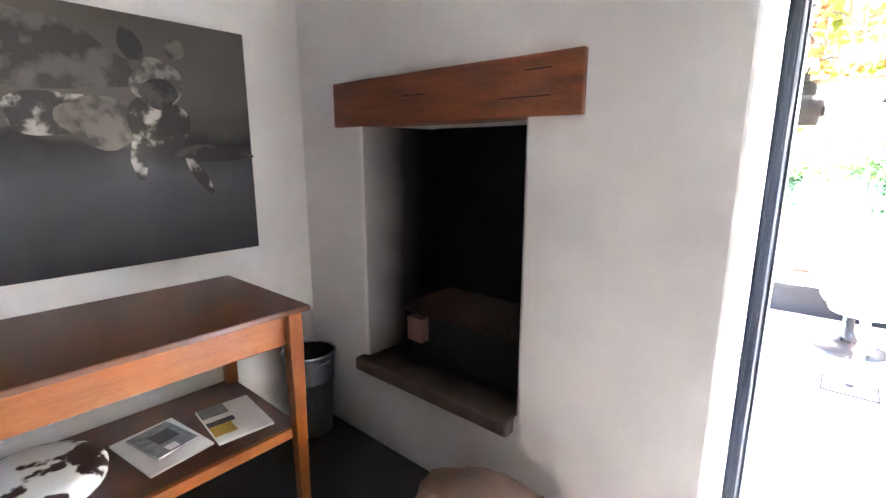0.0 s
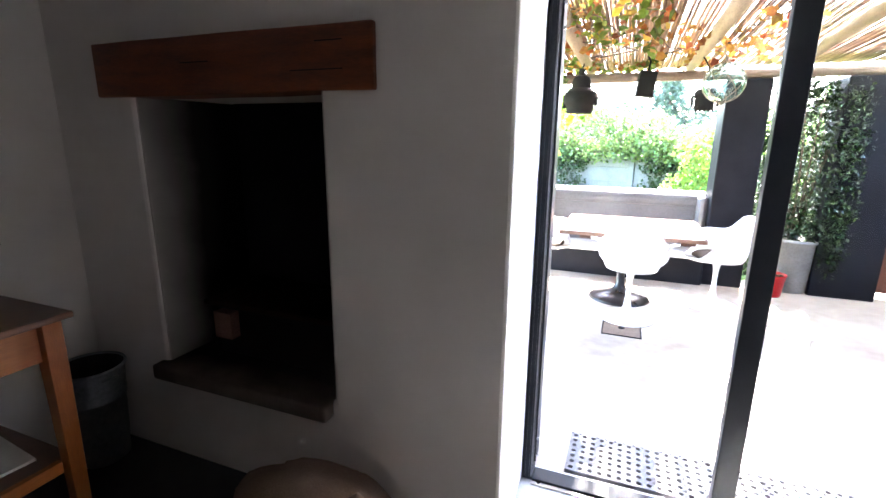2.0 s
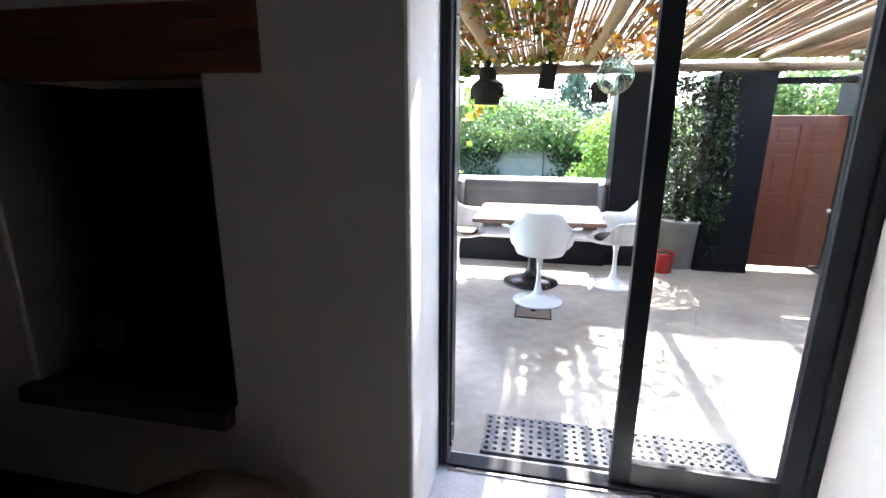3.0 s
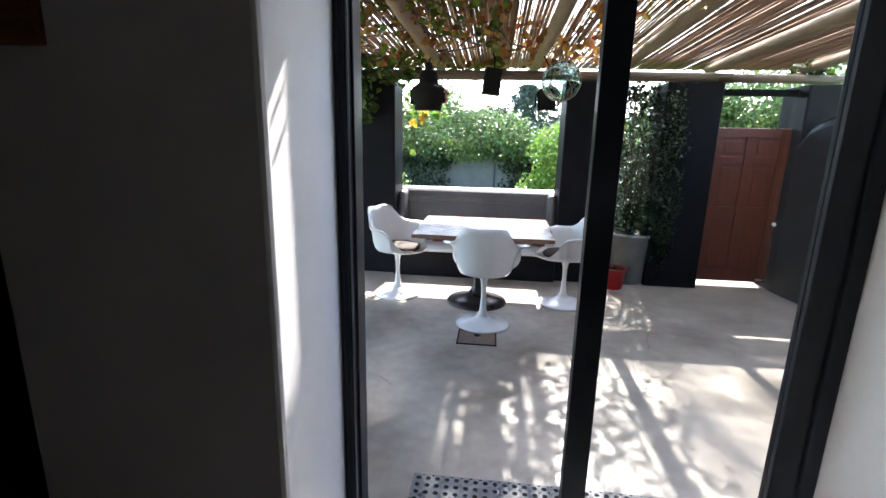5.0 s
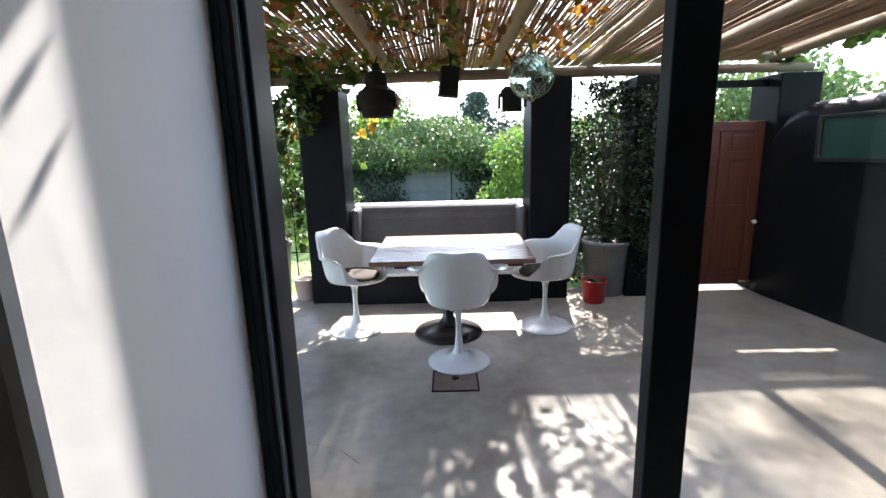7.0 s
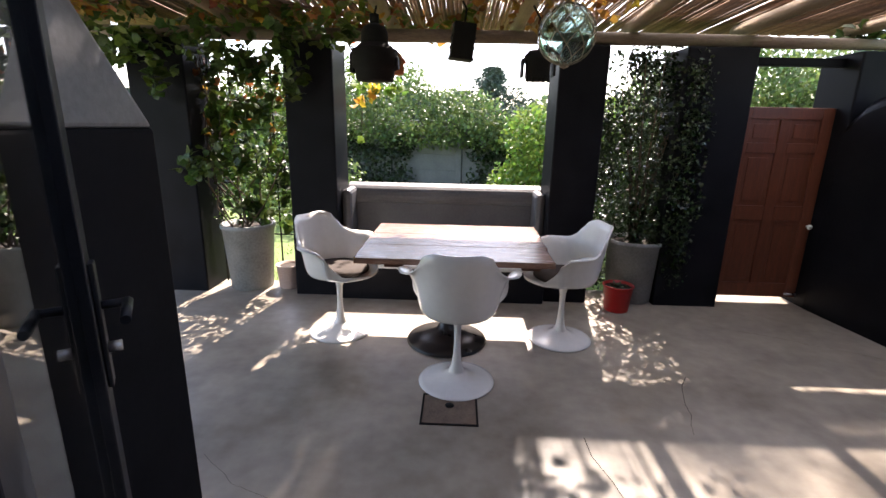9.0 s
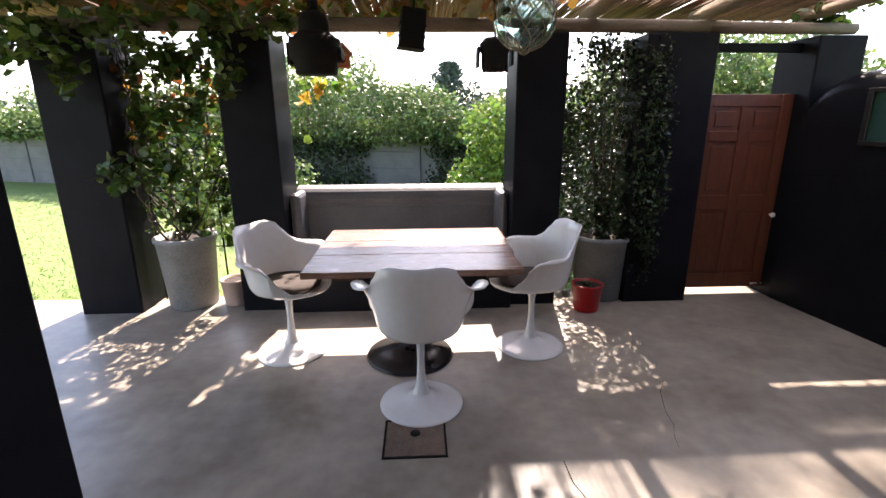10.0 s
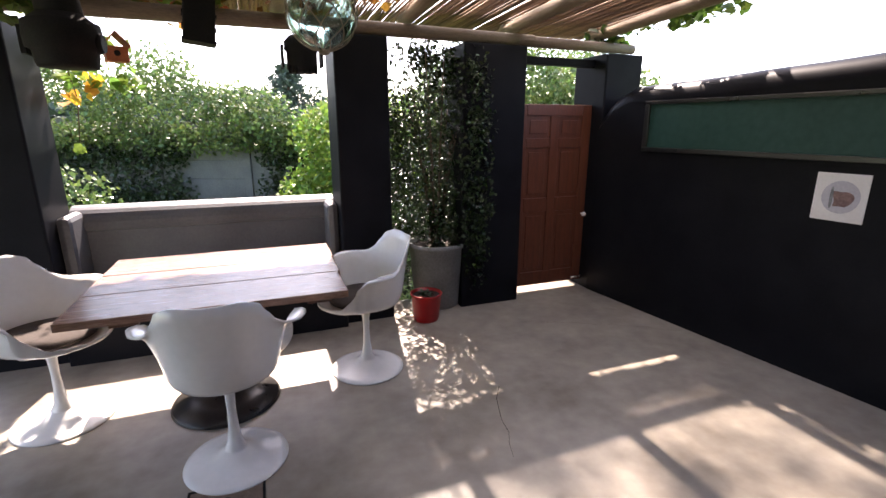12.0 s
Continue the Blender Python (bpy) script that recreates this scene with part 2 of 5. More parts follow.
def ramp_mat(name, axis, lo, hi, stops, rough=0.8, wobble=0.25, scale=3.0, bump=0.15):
    """A tone of its own shape: colours that follow one axis of the thing, broken up by noise."""
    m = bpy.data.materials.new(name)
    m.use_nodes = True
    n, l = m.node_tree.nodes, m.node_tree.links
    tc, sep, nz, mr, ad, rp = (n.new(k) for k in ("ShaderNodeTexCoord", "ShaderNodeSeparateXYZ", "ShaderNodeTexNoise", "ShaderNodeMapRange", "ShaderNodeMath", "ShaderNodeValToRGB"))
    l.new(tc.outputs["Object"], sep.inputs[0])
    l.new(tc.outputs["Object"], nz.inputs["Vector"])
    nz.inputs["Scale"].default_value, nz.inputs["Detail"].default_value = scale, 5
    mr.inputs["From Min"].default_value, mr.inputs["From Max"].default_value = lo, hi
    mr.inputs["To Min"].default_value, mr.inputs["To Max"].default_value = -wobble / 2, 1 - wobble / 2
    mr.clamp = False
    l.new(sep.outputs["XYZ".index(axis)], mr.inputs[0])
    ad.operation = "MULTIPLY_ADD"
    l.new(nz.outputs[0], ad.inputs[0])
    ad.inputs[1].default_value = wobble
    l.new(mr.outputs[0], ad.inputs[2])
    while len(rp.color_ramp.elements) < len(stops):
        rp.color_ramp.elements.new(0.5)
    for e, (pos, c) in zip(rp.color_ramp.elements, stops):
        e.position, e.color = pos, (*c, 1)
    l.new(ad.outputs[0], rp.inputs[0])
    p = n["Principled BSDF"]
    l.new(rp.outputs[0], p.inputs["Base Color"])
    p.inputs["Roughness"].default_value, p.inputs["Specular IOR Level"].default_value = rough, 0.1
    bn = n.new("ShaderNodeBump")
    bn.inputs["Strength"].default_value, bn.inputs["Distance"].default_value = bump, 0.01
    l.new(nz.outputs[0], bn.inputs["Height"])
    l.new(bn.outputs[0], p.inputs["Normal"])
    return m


def blotch_mat(name, base, spots, scale, cut, rough=0.8):
    """Two or three plain colours in hard-edged blotches."""
    m = bpy.data.materials.new(name)
    m.use_nodes = True
    n, l = m.node_tree.nodes, m.node_tree.links
    tc, nz, rp = n.new("ShaderNodeTexCoord"), n.new("ShaderNodeTexNoise"), n.new("ShaderNodeValToRGB")
    l.new(tc.outputs["Object"], nz.inputs["Vector"])
    nz.inputs["Scale"].default_value, nz.inputs["Detail"].default_value = scale, 3
    els = rp.color_ramp.elements
    els[0].position, els[0].color = cut - 0.02, (*base, 1)
    els[1].position, els[1].color = cut + 0.02, (*spots[0], 1)
    if len(spots) > 1:
        e = els.new(cut + 0.12)
        e.color = (*spots[1], 1)
    l.new(nz.outputs[0], rp.inputs[0])
    l.new(rp.outputs[0], n["Principled BSDF"].inputs["Base Color"])
    n["Principled BSDF"].inputs["Roughness"].default_value = rough
    return m


# Soot, with the niche's shade put into the colours: near black with depth
SOOT_SIDE = ramp_mat("sooted_shaded_side", "Y", 1.84, 2.62, [(0.0, (0.52, 0.51, 0.49)), (0.17, (0.27, 0.26, 0.245)), (0.33, (0.03, 0.027, 0.025)), (0.5, (0.004, 0.0036, 0.0034))], 0.9, 0.2)
SOOT_BACK = ramp_mat("sooted_shaded_back", "Z", 0.46, 1.6, [(0.0, (0.03, 0.026, 0.023)), (0.30, (0.05, 0.046, 0.042)), (0.44, (0.004, 0.0037, 0.0035)), (1.0, (0.0036, 0.0034, 0.0033))], 0.95, 0.35)
SOOT_FLOOR = ramp_mat("sooted_shaded_hearth", "Y", 1.75, 2.5, [(0.0, (0.15, 0.12, 0.10)), (0.12, (0.075, 0.06, 0.05)), (0.26, (0.012, 0.010, 0.009)), (1.0, (0.004, 0.0035, 0.003))], 0.85, 0.3, 6)
CANVAS = ramp_mat("painted_canvas", "Z", 1.02, 2.0, [(0.0, (0.042, 0.042, 0.046)), (0.35, (0.085, 0.085, 0.09)), (0.50, (0.035, 0.033, 0.032)), (0.56, (0.08, 0.073, 0.063)), (0.72, (0.115, 0.105, 0.09)), (1.0, (0.10, 0.09, 0.075))], 0.6, 0.22, 5)
SCRUB = blotch_mat("painted_scrub", (0.030, 0.026, 0.022), [(0.058, 0.052, 0.044), (0.10, 0.09, 0.076)], 11, 0.47, 0.6)
PELT = blotch_mat("painted_dapple", (0.02, 0.017, 0.015), [(0.05, 0.04, 0.031), (0.36, 0.335, 0.30)], 14, 0.51, 0.6)
PALE_PAINT = blotch_mat("pale_brushwork", (0.07, 0.062, 0.052), [(0.12, 0.108, 0.09), (0.22, 0.205, 0.17)], 18, 0.46, 0.6)
MID_PAINT = blotch_mat("brown_brushwork", (0.045, 0.038, 0.03), [(0.085, 0.072, 0.058), (0.14, 0.12, 0.097)], 13, 0.44, 0.6)
DARK_PAINT = blotch_mat("dark_brushwork", (0.014, 0.012, 0.011), [(0.028, 0.025, 0.023), (0.06, 0.053, 0.046)], 15, 0.52, 0.6)
COWHIDE = blotch_mat("cowhide", (0.78, 0.75, 0.70), [(0.045, 0.018, 0.012)], 9.0, 0.53, 0.8)


# ---- mesh helpers ----
def box(bm, x0, x1, y0, y1, z0, z1):
    v = [bm.verts.new(c) for c in ((x0, y0, z0), (x1, y0, z0), (x1, y1, z0), (x0, y1, z0), (x0, y0, z1), (x1, y0, z1), (x1, y1, z1), (x0, y1, z1))]
    for f in ((3, 2, 1, 0), (4, 5, 6, 7), (0, 1, 5, 4), (1, 2, 6, 5), (2, 3, 7, 6), (3, 0, 4, 7)):
        bm.faces.new([v[i] for i in f])
    return bm


def B(*dims):
    return box(bmesh.new(), *dims)


def tube(bm, points, radii, seg=10, cap=True):
    """A round bar through points, with a radius at each."""
    rings = []
    pts = [Vector(p) for p in points]
    for i, p in enumerate(pts):
        d = (pts[min(i + 1, len(pts) - 1)] - pts[max(i - 1, 0)]).normalized()
        u = d.cross(Vector((0, 0, 1)) if abs(d.z) < 0.9 else Vector((1, 0, 0))).normalized()
        w = d.cross(u)
        rings.append([bm.verts.new(p + radii[i] * (math.cos(a) * u + math.sin(a) * w)) for a in (2 * math.pi * k / seg for k in range(seg))])
    for a, b in zip(rings, rings[1:]):
        for k in range(seg):
            bm.faces.new((a[k], a[(k + 1) % seg], b[(k + 1) % seg], b[k])).smooth = True
    if cap:
        bm.faces.new(rings[0])
        bm.faces.new(rings[-1][::-1])
    return bm


def T(points, radii, seg=10):
    return tube(bmesh.new(), points, radii if isinstance(radii, (list, tuple)) else [radii] * len(points), seg)


def lathe(profile, seg=32, bm=None, cx=0.0, cy=0.0, close=False):
    """Turn a profile of (radius, height) about the upright axis."""
    bm = bm or bmesh.new()
    rings = []
    for r, z in profile:
        rings.append([bm.verts.new((cx + r * math.cos(2 * math.pi * k / seg), cy + r * math.sin(2 * math.pi * k / seg), z)) for k in range(seg)] if r > 1e-5 else [bm.verts.new((cx, cy, z))])
    for a, b in zip(rings, rings[1:]):
        for k in range(seg):
            q = [a[k % len(a)], a[(k + 1) % len(a)], b[(k + 1) % len(b)], b[k % len(b)]]
            q = list(dict.fromkeys(q))
            if len(q) > 2:
                bm.faces.new(q).smooth = True
    return bm


def prism(bm, outline, x0, x1):
    """Outline of (y, z) drawn along x."""
    a = [bm.verts.new((x0, y, z)) for y, z in outline]
    b = [bm.verts.new((x1, y, z)) for y, z in outline]
    n = len(outline)
    for i in range(n):
        bm.faces.new((a[i], a[(i + 1) % n], b[(i + 1) % n], b[i]))
    bm.faces.new(a[::-1])
    bm.faces.new(b)
    return bm


def mesh(name, bm, material, bevel=0.0, smooth=False, seg=2):
    bmesh.ops.recalc_face_normals(bm, faces=bm.faces)
    me = bpy.data.meshes.new(name)
    bm.to_mesh(me)
    bm.free()
    me.materials.append(material)
    ob = new(name, me)
    if bevel:
        md = ob.modifiers.new("bevel", "BEVEL")
        md.width, md.segments, md.limit_method, md.angle_limit = bevel, seg, "ANGLE", radians(35)
    if smooth:
        for f in me.polygons:
            f.use_smooth = True
    return ob


def part(name, bm, material, parent, label="", bevel=0.0, smooth=False):
    ob = mesh(name, bm, material, bevel, smooth)
    ob.parent = parent
    return tagged(ob, label)


def thing(name, label, category, at=(0, 0, 0), turn=0.0, group=""):
    ob = new(name)
    ob.empty_display_size = 0.1
    ob.matrix_basis = pose(*at, 0, 0, turn)
    return tagged(ob, label, category, group)


def setting(name, bm, material, label="", category="", bevel=0.0):
    return tagged(mesh(name, bm, material, bevel), label, category, kind="structure")


def cells(xs, zs, y0, y1, empty):
    """An upright slab between y0 and y1, cut into cells at xs and zs, less the empty ones, as one closed shell."""
    bm = bmesh.new()
    verts = {}

    def v(i, y, j):
        key = (i, y, j)
        if key not in verts:
            verts[key] = bm.verts.new((xs[i], y, zs[j]))
        return verts[key]
    full = {(i, j) for i in range(len(xs) - 1) for j in range(len(zs) - 1)} - set(empty)
    for i, j in full:
        bm.faces.new((v(i, y0, j), v(i + 1, y0, j), v(i + 1, y0, j + 1), v(i, y0, j + 1)))
        bm.faces.new((v(i, y1, j), v(i, y1, j + 1), v(i + 1, y1, j + 1), v(i + 1, y1, j)))
        for di, dj, (a, b) in ((-1, 0, ((0, 0), (0, 1))), (1, 0, ((1, 0), (1, 1))), (0, -1, ((0, 0), (1, 0))), (0, 1, ((0, 1), (1, 1)))):
            if (i + di, j + dj) not in full:
                bm.faces.new((v(i + a[0], y0, j + a[1]), v(i + b[0], y0, j + b[1]), v(i + b[0], y1, j + b[1]), v(i + a[0], y1, j + a[1])))
    return bm


def leaves(centres, size, rng, shape="oval", up=None, spread=0.35):
    """Vertices and faces of many single leaves at the centres."""
    n = len(centres)
    outline = np.array({"oval": [(-0.5, 0), (-0.15, 0.28), (0.25, 0.22), (0.5, 0), (0.25, -0.22), (-0.15, -0.28)],
                        "lobed": [(-0.45, 0), (-0.5, 0.3), (-0.05, 0.5), (0.15, 0.3), (0.55, 0), (0.15, -0.3), (-0.05, -0.5), (-0.5, -0.3)],
                        "needle": [(-0.5, 0), (0, 0.07), (0.5, 0), (0, -0.07)]}[shape], dtype=float)
    a = rng.normal(size=(n, 3))
    if up is not None:
        a = a * spread + np.array(up)
    nrm = a / np.linalg.norm(a, axis=1, keepdims=True)
    b = rng.normal(size=(n, 3))
    u = np.cross(nrm, b)
    u /= np.linalg.norm(u, axis=1, keepdims=True)
    w = np.cross(nrm, u)
    s = size * rng.uniform(0.6, 1.3, size=(n, 1, 1))
    curl = (np.abs(outline[:, 0]) ** 2)[None, :, None] * nrm[:, None, :] * -0.5
    pts = centres[:, None, :] + s * (outline[None, :, 0, None] * u[:, None, :] + outline[None, :, 1, None] * w[:, None, :] + curl)
    k = len(outline)
    return pts.reshape(-1, 3), np.arange(n * k).reshape(n, k)


def leafy(name, sets, material, parent=None):
    """One mesh out of several sets of leaves."""
    vs, fs, base = [], [], 0
    for v, f in sets:
        vs.append(v)
        fs += (f + base).tolist()
        base += len(v)
    me = bpy.data.meshes.new(name)
    me.from_pydata(np.concatenate(vs).tolist(), [], fs)
    me.materials.append(material)
    ob = new(name, me)
    if parent:
        ob.parent = parent
    return ob


def clumps(rng, blobs, n, shell=0.55):
    """Points scattered in the outer part of lumpy blobs (x, y, z, rx, ry, rz)."""
    blobs = np.array(blobs, dtype=float)
    vol = blobs[:, 3] * blobs[:, 4] + blobs[:, 5] * blobs[:, 3]
    pick = rng.choice(len(blobs), size=n, p=vol / vol.sum())
    d = rng.normal(size=(n, 3))
    d /= np.linalg.norm(d, axis=1, keepdims=True)
    r = rng.uniform(shell, 1.08, size=(n, 1))
    return blobs[pick, :3] + d * r * blobs[pick, 3:]


# ---- the house ----
WI, WO, CEIL = 1.84, 2.36, 2.55         # inner and outer face of the door wall, ceiling height
DL, DR, DH = 0.13, 1.585, 2.08          # door opening
XL, XR, YB = -1.87, 3.3, -2.6           # room
NL, NR, NB, NT, NY = -1.40, -0.52, 0.46, 1.60, 2.62     # fireplace niche
xs, zs = [XL - 0.2, NL, NR, DL, DR, XR + 0.2], [-0.1, NB, NT, DH, 2.9]
setting("wall_north", cells(xs, zs, WI, WO, {(1, 1), (3, 0), (3, 1), (3, 2)}), PLASTER, "thick white plastered wall with a fireplace niche and a doorway", "wall", 0.014)
setting("wall_west", B(XL - 0.2, XL, YB, WI - 0.002, -0.1, 2.9), PLASTER, "white plastered side wall of the living room", "wall")
# East and south walls are never in view; their dark grey soaks up bounce
setting("wall_east", B(XR, XR + 0.2, YB, WI - 0.002, -0.1, 2.9), UNSEEN_WALL_GREY, "unseen closing wall, dark grey to cut bounced light", "wall")
setting("wall_south", B(XL - 0.2, XR + 0.2, YB - 0.25, YB, -0.1, 2.9), UNSEEN_WALL_GREY, "unseen closing wall, dark grey to cut bounced light", "wall")
setting("floor", B(XL, XR, YB, WI, -0.12, 0.0), BLACK_FLOOR, "black slate-coloured living room floor", "floor")
# Out of view too: mid grey instead of white, for less bounce
setting("ceiling", B(XL - 0.2, XR + 0.2, YB - 0.25, WO, CEIL, CEIL + 0.1), CEILING, "unseen ceiling, mid grey to cut bounced light", "ceiling")
setting("door_sill", B(DL, DR, WI, WO - 0.002, -0.12, 0.012), SILL, "pale cement sill in the doorway", "sill")

setting("outer_render", cells([XL - 0.2, DL, DR, XR + 0.2], [-0.1, 0.0, DH, 3.1], WO + 0.001, WO + 0.02, {(1, 1)}), CHARCOAL, "charcoal outer plaster of the house", "wall", 0.004)
setting("roof", B(XL - 0.5, XR + 0.5, YB - 0.6, WO + 0.02, 3.1, 3.25), CHARCOAL, "flat dark house roof", "roof")

# firebox lining and hearth
fire = thing("fireplace", "recessed open fireplace with soot-stained plaster lining", "fireplace", (0, 0, 0))
fire["kind"] = "structure"
part("side_lining", B(NL - 0.002, NL + 0.006, WI + 0.012, NY, NB, NT + 0.3), SOOT_SIDE, fire, "plaster lining going black with soot and painted-in shade")
part("side_lining", B(NR - 0.006, NR + 0.002, WI + 0.012, NY, NB, NT + 0.3), SOOT_SIDE, fire, "plaster lining going black with soot and painted-in shade")
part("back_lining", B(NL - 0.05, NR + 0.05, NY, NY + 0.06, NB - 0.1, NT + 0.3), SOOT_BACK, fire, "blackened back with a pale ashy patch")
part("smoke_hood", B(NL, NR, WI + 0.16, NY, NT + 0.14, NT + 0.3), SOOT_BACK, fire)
part("hearth_slab", B(NL - 0.04, NR - 0.012, WI - 0.055, NY, NB - 0.065, NB + 0.004), SOOT_FLOOR, fire, "smoke-stained hearth slab, shade painted in towards the back", 0.012)

mantel = thing("mantel_beam", "thick reddish hewn timber beam above the fireplace", "beam", (0, 0, 0))
bm = bmesh.new()
n = 24
sec = []
for i in range(n + 1):
    x = -1.568 + 1.255 * i / n
    k = [noise.noise(Vector((x * 3, q * 5.1, 0))) * 0.006 for q in range(4)]
    sec.append([bm.verts.new(c) for c in ((x, WI - 0.022 + k[0] * 0.5, 1.592 + k[1]), (x, WI + 0.12, 1.592 + k[1]), (x, WI + 0.12, 1.792 + k[2]), (x, WI - 0.022 + k[3] * 0.5, 1.792 + k[2]))])
for a, b in zip(sec, sec[1:]):
    for q in range(4):
        bm.faces.new((a[q], a[(q + 1) % 4], b[(q + 1) % 4], b[q]))
bm.faces.new(sec[0]); bm.faces.new(sec[-1][::-1])
part("beam", bm, OAK, mantel, bevel=0.006)
for x, z, w in ((-0.62, 1.655, 0.2), (-0.52, 1.74, 0.1), (-1.1, 1.70, 0.13)):
    part("crack", prism(bmesh.new(), [(WI - 0.0245, z), (WI - 0.0245, z + 0.004), (WI - 0.012, z + 0.002)], x, x + w), BLACK_METAL, mantel, "dark drying crack")

grate = thing("fire_grate", "dark iron fire box on the hearth with a blackened board", "grate", (-0.93, 2.19, NB + 0.004))
part("iron_box", B(-0.33, 0.36, -0.18, 0.24, 0.0, 0.24), BLACK_METAL, grate, bevel=0.008)
part("board", B(-0.37, 0.40, -0.22, 0.27, 0.24, 0.265), SCORCHED, grate, "scorched brown board", 0.005)
part("brick", B(-0.30, -0.205, -0.235, -0.185, 0.10, 0.22), BRICK, grate, "pinkish fire brick")
part("poker", T([(-0.02, 0.25, 0.265), (-0.02, 0.30, 0.52)], 0.008), BLACK_METAL, grate)

# chimney breast outside
ch = thing("chimney", "grey plastered chimney breast with a sloping shoulder", "chimney", (0, 0, 0))
ch["kind"] = "structure"
CX0, CX1 = -1.66, -0.29
part("base", cells([CX0, NL - 0.05, NR + 0.05, CX1], [-0.1, NB - 0.066, NT + 0.3, 1.92], WO + 0.021, NY + 0.06, {(1, 1)}), CHARCOAL, ch)
part("breast", B(CX0, CX1, NY + 0.06, 3.32, -0.1, 1.395), MATT_BLACK, ch, "dark painted lower part", 0.01)
part("shoulder", prism(bmesh.new(), [(NY + 0.06, 1.395), (3.32, 1.395), (2.78, 2.05), (2.78, 3.0), (NY + 0.06, 3.0)], CX0, CX1), CHIMNEY, ch, "lighter grey sloping shoulder", 0.012)
part("stack_back", B(CX0, CX1, WO + 0.021, NY + 0.06, 1.92, 3.0), CHIMNEY, ch)

# ---- the glazed door ----
door = thing("door_1", "black aluminium glazed double door with one leaf open", "door", (0, 0, 0))
door["kind"] = "structure"
FY0, FY1 = 2.255, 2.325
part("jamb", B(DL, DL + 0.045, FY0, FY1, 0.012, DH), BLACK_ALU, door, bevel=0.003)
part("jamb", B(DR - 0.045, DR, FY0, FY1, 0.012, DH), BLACK_ALU, door, bevel=0.003)
part("head", B(DL + 0.045, DR - 0.045, FY0, FY1, DH - 0.045, DH), BLACK_ALU, door, bevel=0.003)
for x in (DL + 0.010, DL + 0.026):
    part("frame_groove", B(x, x + 0.005, FY0 - 0.005, FY0 - 0.0005, 0.03, DH - 0.05), BLACK_ALU, door)
part("rubber_seal", B(DL + 0.038, DL + 0.044, FY0 - 0.004, FY0 - 0.0005, 0.03, DH - 0.05), RUBBER, door, "grey rubber seal")
part("threshold", B(DL + 0.045, DR - 0.045, FY0 - 0.01, FY1, 0.012, 0.03), BLACK_ALU, door, bevel=0.003)
part("track_strip", B(DL + 0.045, DR - 0.045, FY0 - 0.03, FY0 - 0.012, 0.012, 0.02), STEEL, door)


def door_leaf(name, length, at, turn, label):
    leaf = new(name)
    leaf.parent = door
    leaf.matrix_basis = pose(*at, 0, 0, turn)
    tagged(leaf, label)
    s = 0.075
    part("stile", B(0, s, -0.022, 0.022, 0, 2.0), BLACK_ALU, leaf, bevel=0.003)
    part("stile", B(length - s, length, -0.022, 0.022, 0, 2.0), BLACK_ALU, leaf, bevel=0.003)
    part("bottom_rail", B(s, length - s, -0.022, 0.022, 0, 0.10), BLACK_ALU, leaf, bevel=0.003)
    part("top_rail", B(s, length - s, -0.022, 0.022, 1.92, 2.0), BLACK_ALU, leaf, bevel=0.003)
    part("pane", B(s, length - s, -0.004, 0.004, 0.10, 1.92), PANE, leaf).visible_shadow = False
    return leaf


door_leaf("fixed_leaf", 0.69, (0.848, 2.29, 0.032), 0, "closed leaf")
OPEN = 123.4
leaf = door_leaf("open_leaf", 0.68, (0.156, 2.345, 0.032), OPEN, "leaf standing open")
for sgn in (-1, 1):
    part("handle_plate", B(0.625, 0.665, *sorted((sgn * 0.022, sgn * 0.032)), 0.86, 1.12), BLACK_ALU, leaf, bevel=0.003)
    bm = T([(0.645, sgn * 0.03, 1.03), (0.645, sgn * 0.075, 1.03)], 0.009)
    tube(bm, [(0.65, sgn * 0.075, 1.03), (0.54, sgn * 0.075, 1.03)], [0.010, 0.009])
    part("lever", bm, BLACK_ALU, leaf)
    part("key_cylinder", T([(0.645, sgn * 0.03, 0.94), (0.645, sgn * 0.055, 0.94)], 0.011), STEEL, leaf)
for z in (0.14, 0.22, 1.82, 1.9):
    part("hinge_screw", T([(0.19, FY0 - 0.002, z), (0.19, FY0 + 0.004, z)], 0.006, 8), STEEL, door)
part("hinge_stile", B(DL + 0.046, DL + 0.054, FY0 + 0.01, FY1 + 0.02, 0.1, 2.03), BLACK_ALU, door, bevel=0.003)

# ---- terrace ----
setting("ground", B(-400, 400, -300, 600, -0.4, -0.035), GRASS, "sunlit green lawn running to the garden wall", "lawn")
setting("yard", B(-9, 9, -14, YB - 0.25, -0.3, -0.02), SCREED, "grey cement yard behind the house", "pavement")
setting("pavement", B(-7.0, 4.6, WO, 6.12, -0.3, 0.0), SCREED, "stained polished cement terrace floor with cracks", "floor", 0.01)
setting("path", B(2.4, 3.9, 6.12, 7.8, -0.3, -0.004), SILL, "pale cement path outside the gate", "path")

PF, PB = 5.785, 6.2
for nm, x0, x1, zt in (("pillar", -2.05, -1.6, 2.02), ("pillar", -0.835, -0.455, 2.012), ("pillar", 1.245, 1.61, 2.012), ("pillar", 2.17, 2.685, 2.012), ("pillar", 3.42, 3.78, 2.0)):
    tagged(mesh(nm, B(x0, x1, PF, PB, -0.1, zt), CHARCOAL, 0.012), "square charcoal plastered pergola pillar", "pillar", "pergola pillars")

bench = thing("built_in_bench", "charcoal plastered built-in bench with a rounded back", "bench", (0, 0, 0))
part("seat", B(-0.455, 1.245, 5.72, 6.172, -0.05, 0.268), CHARCOAL, bench, bevel=0.012)
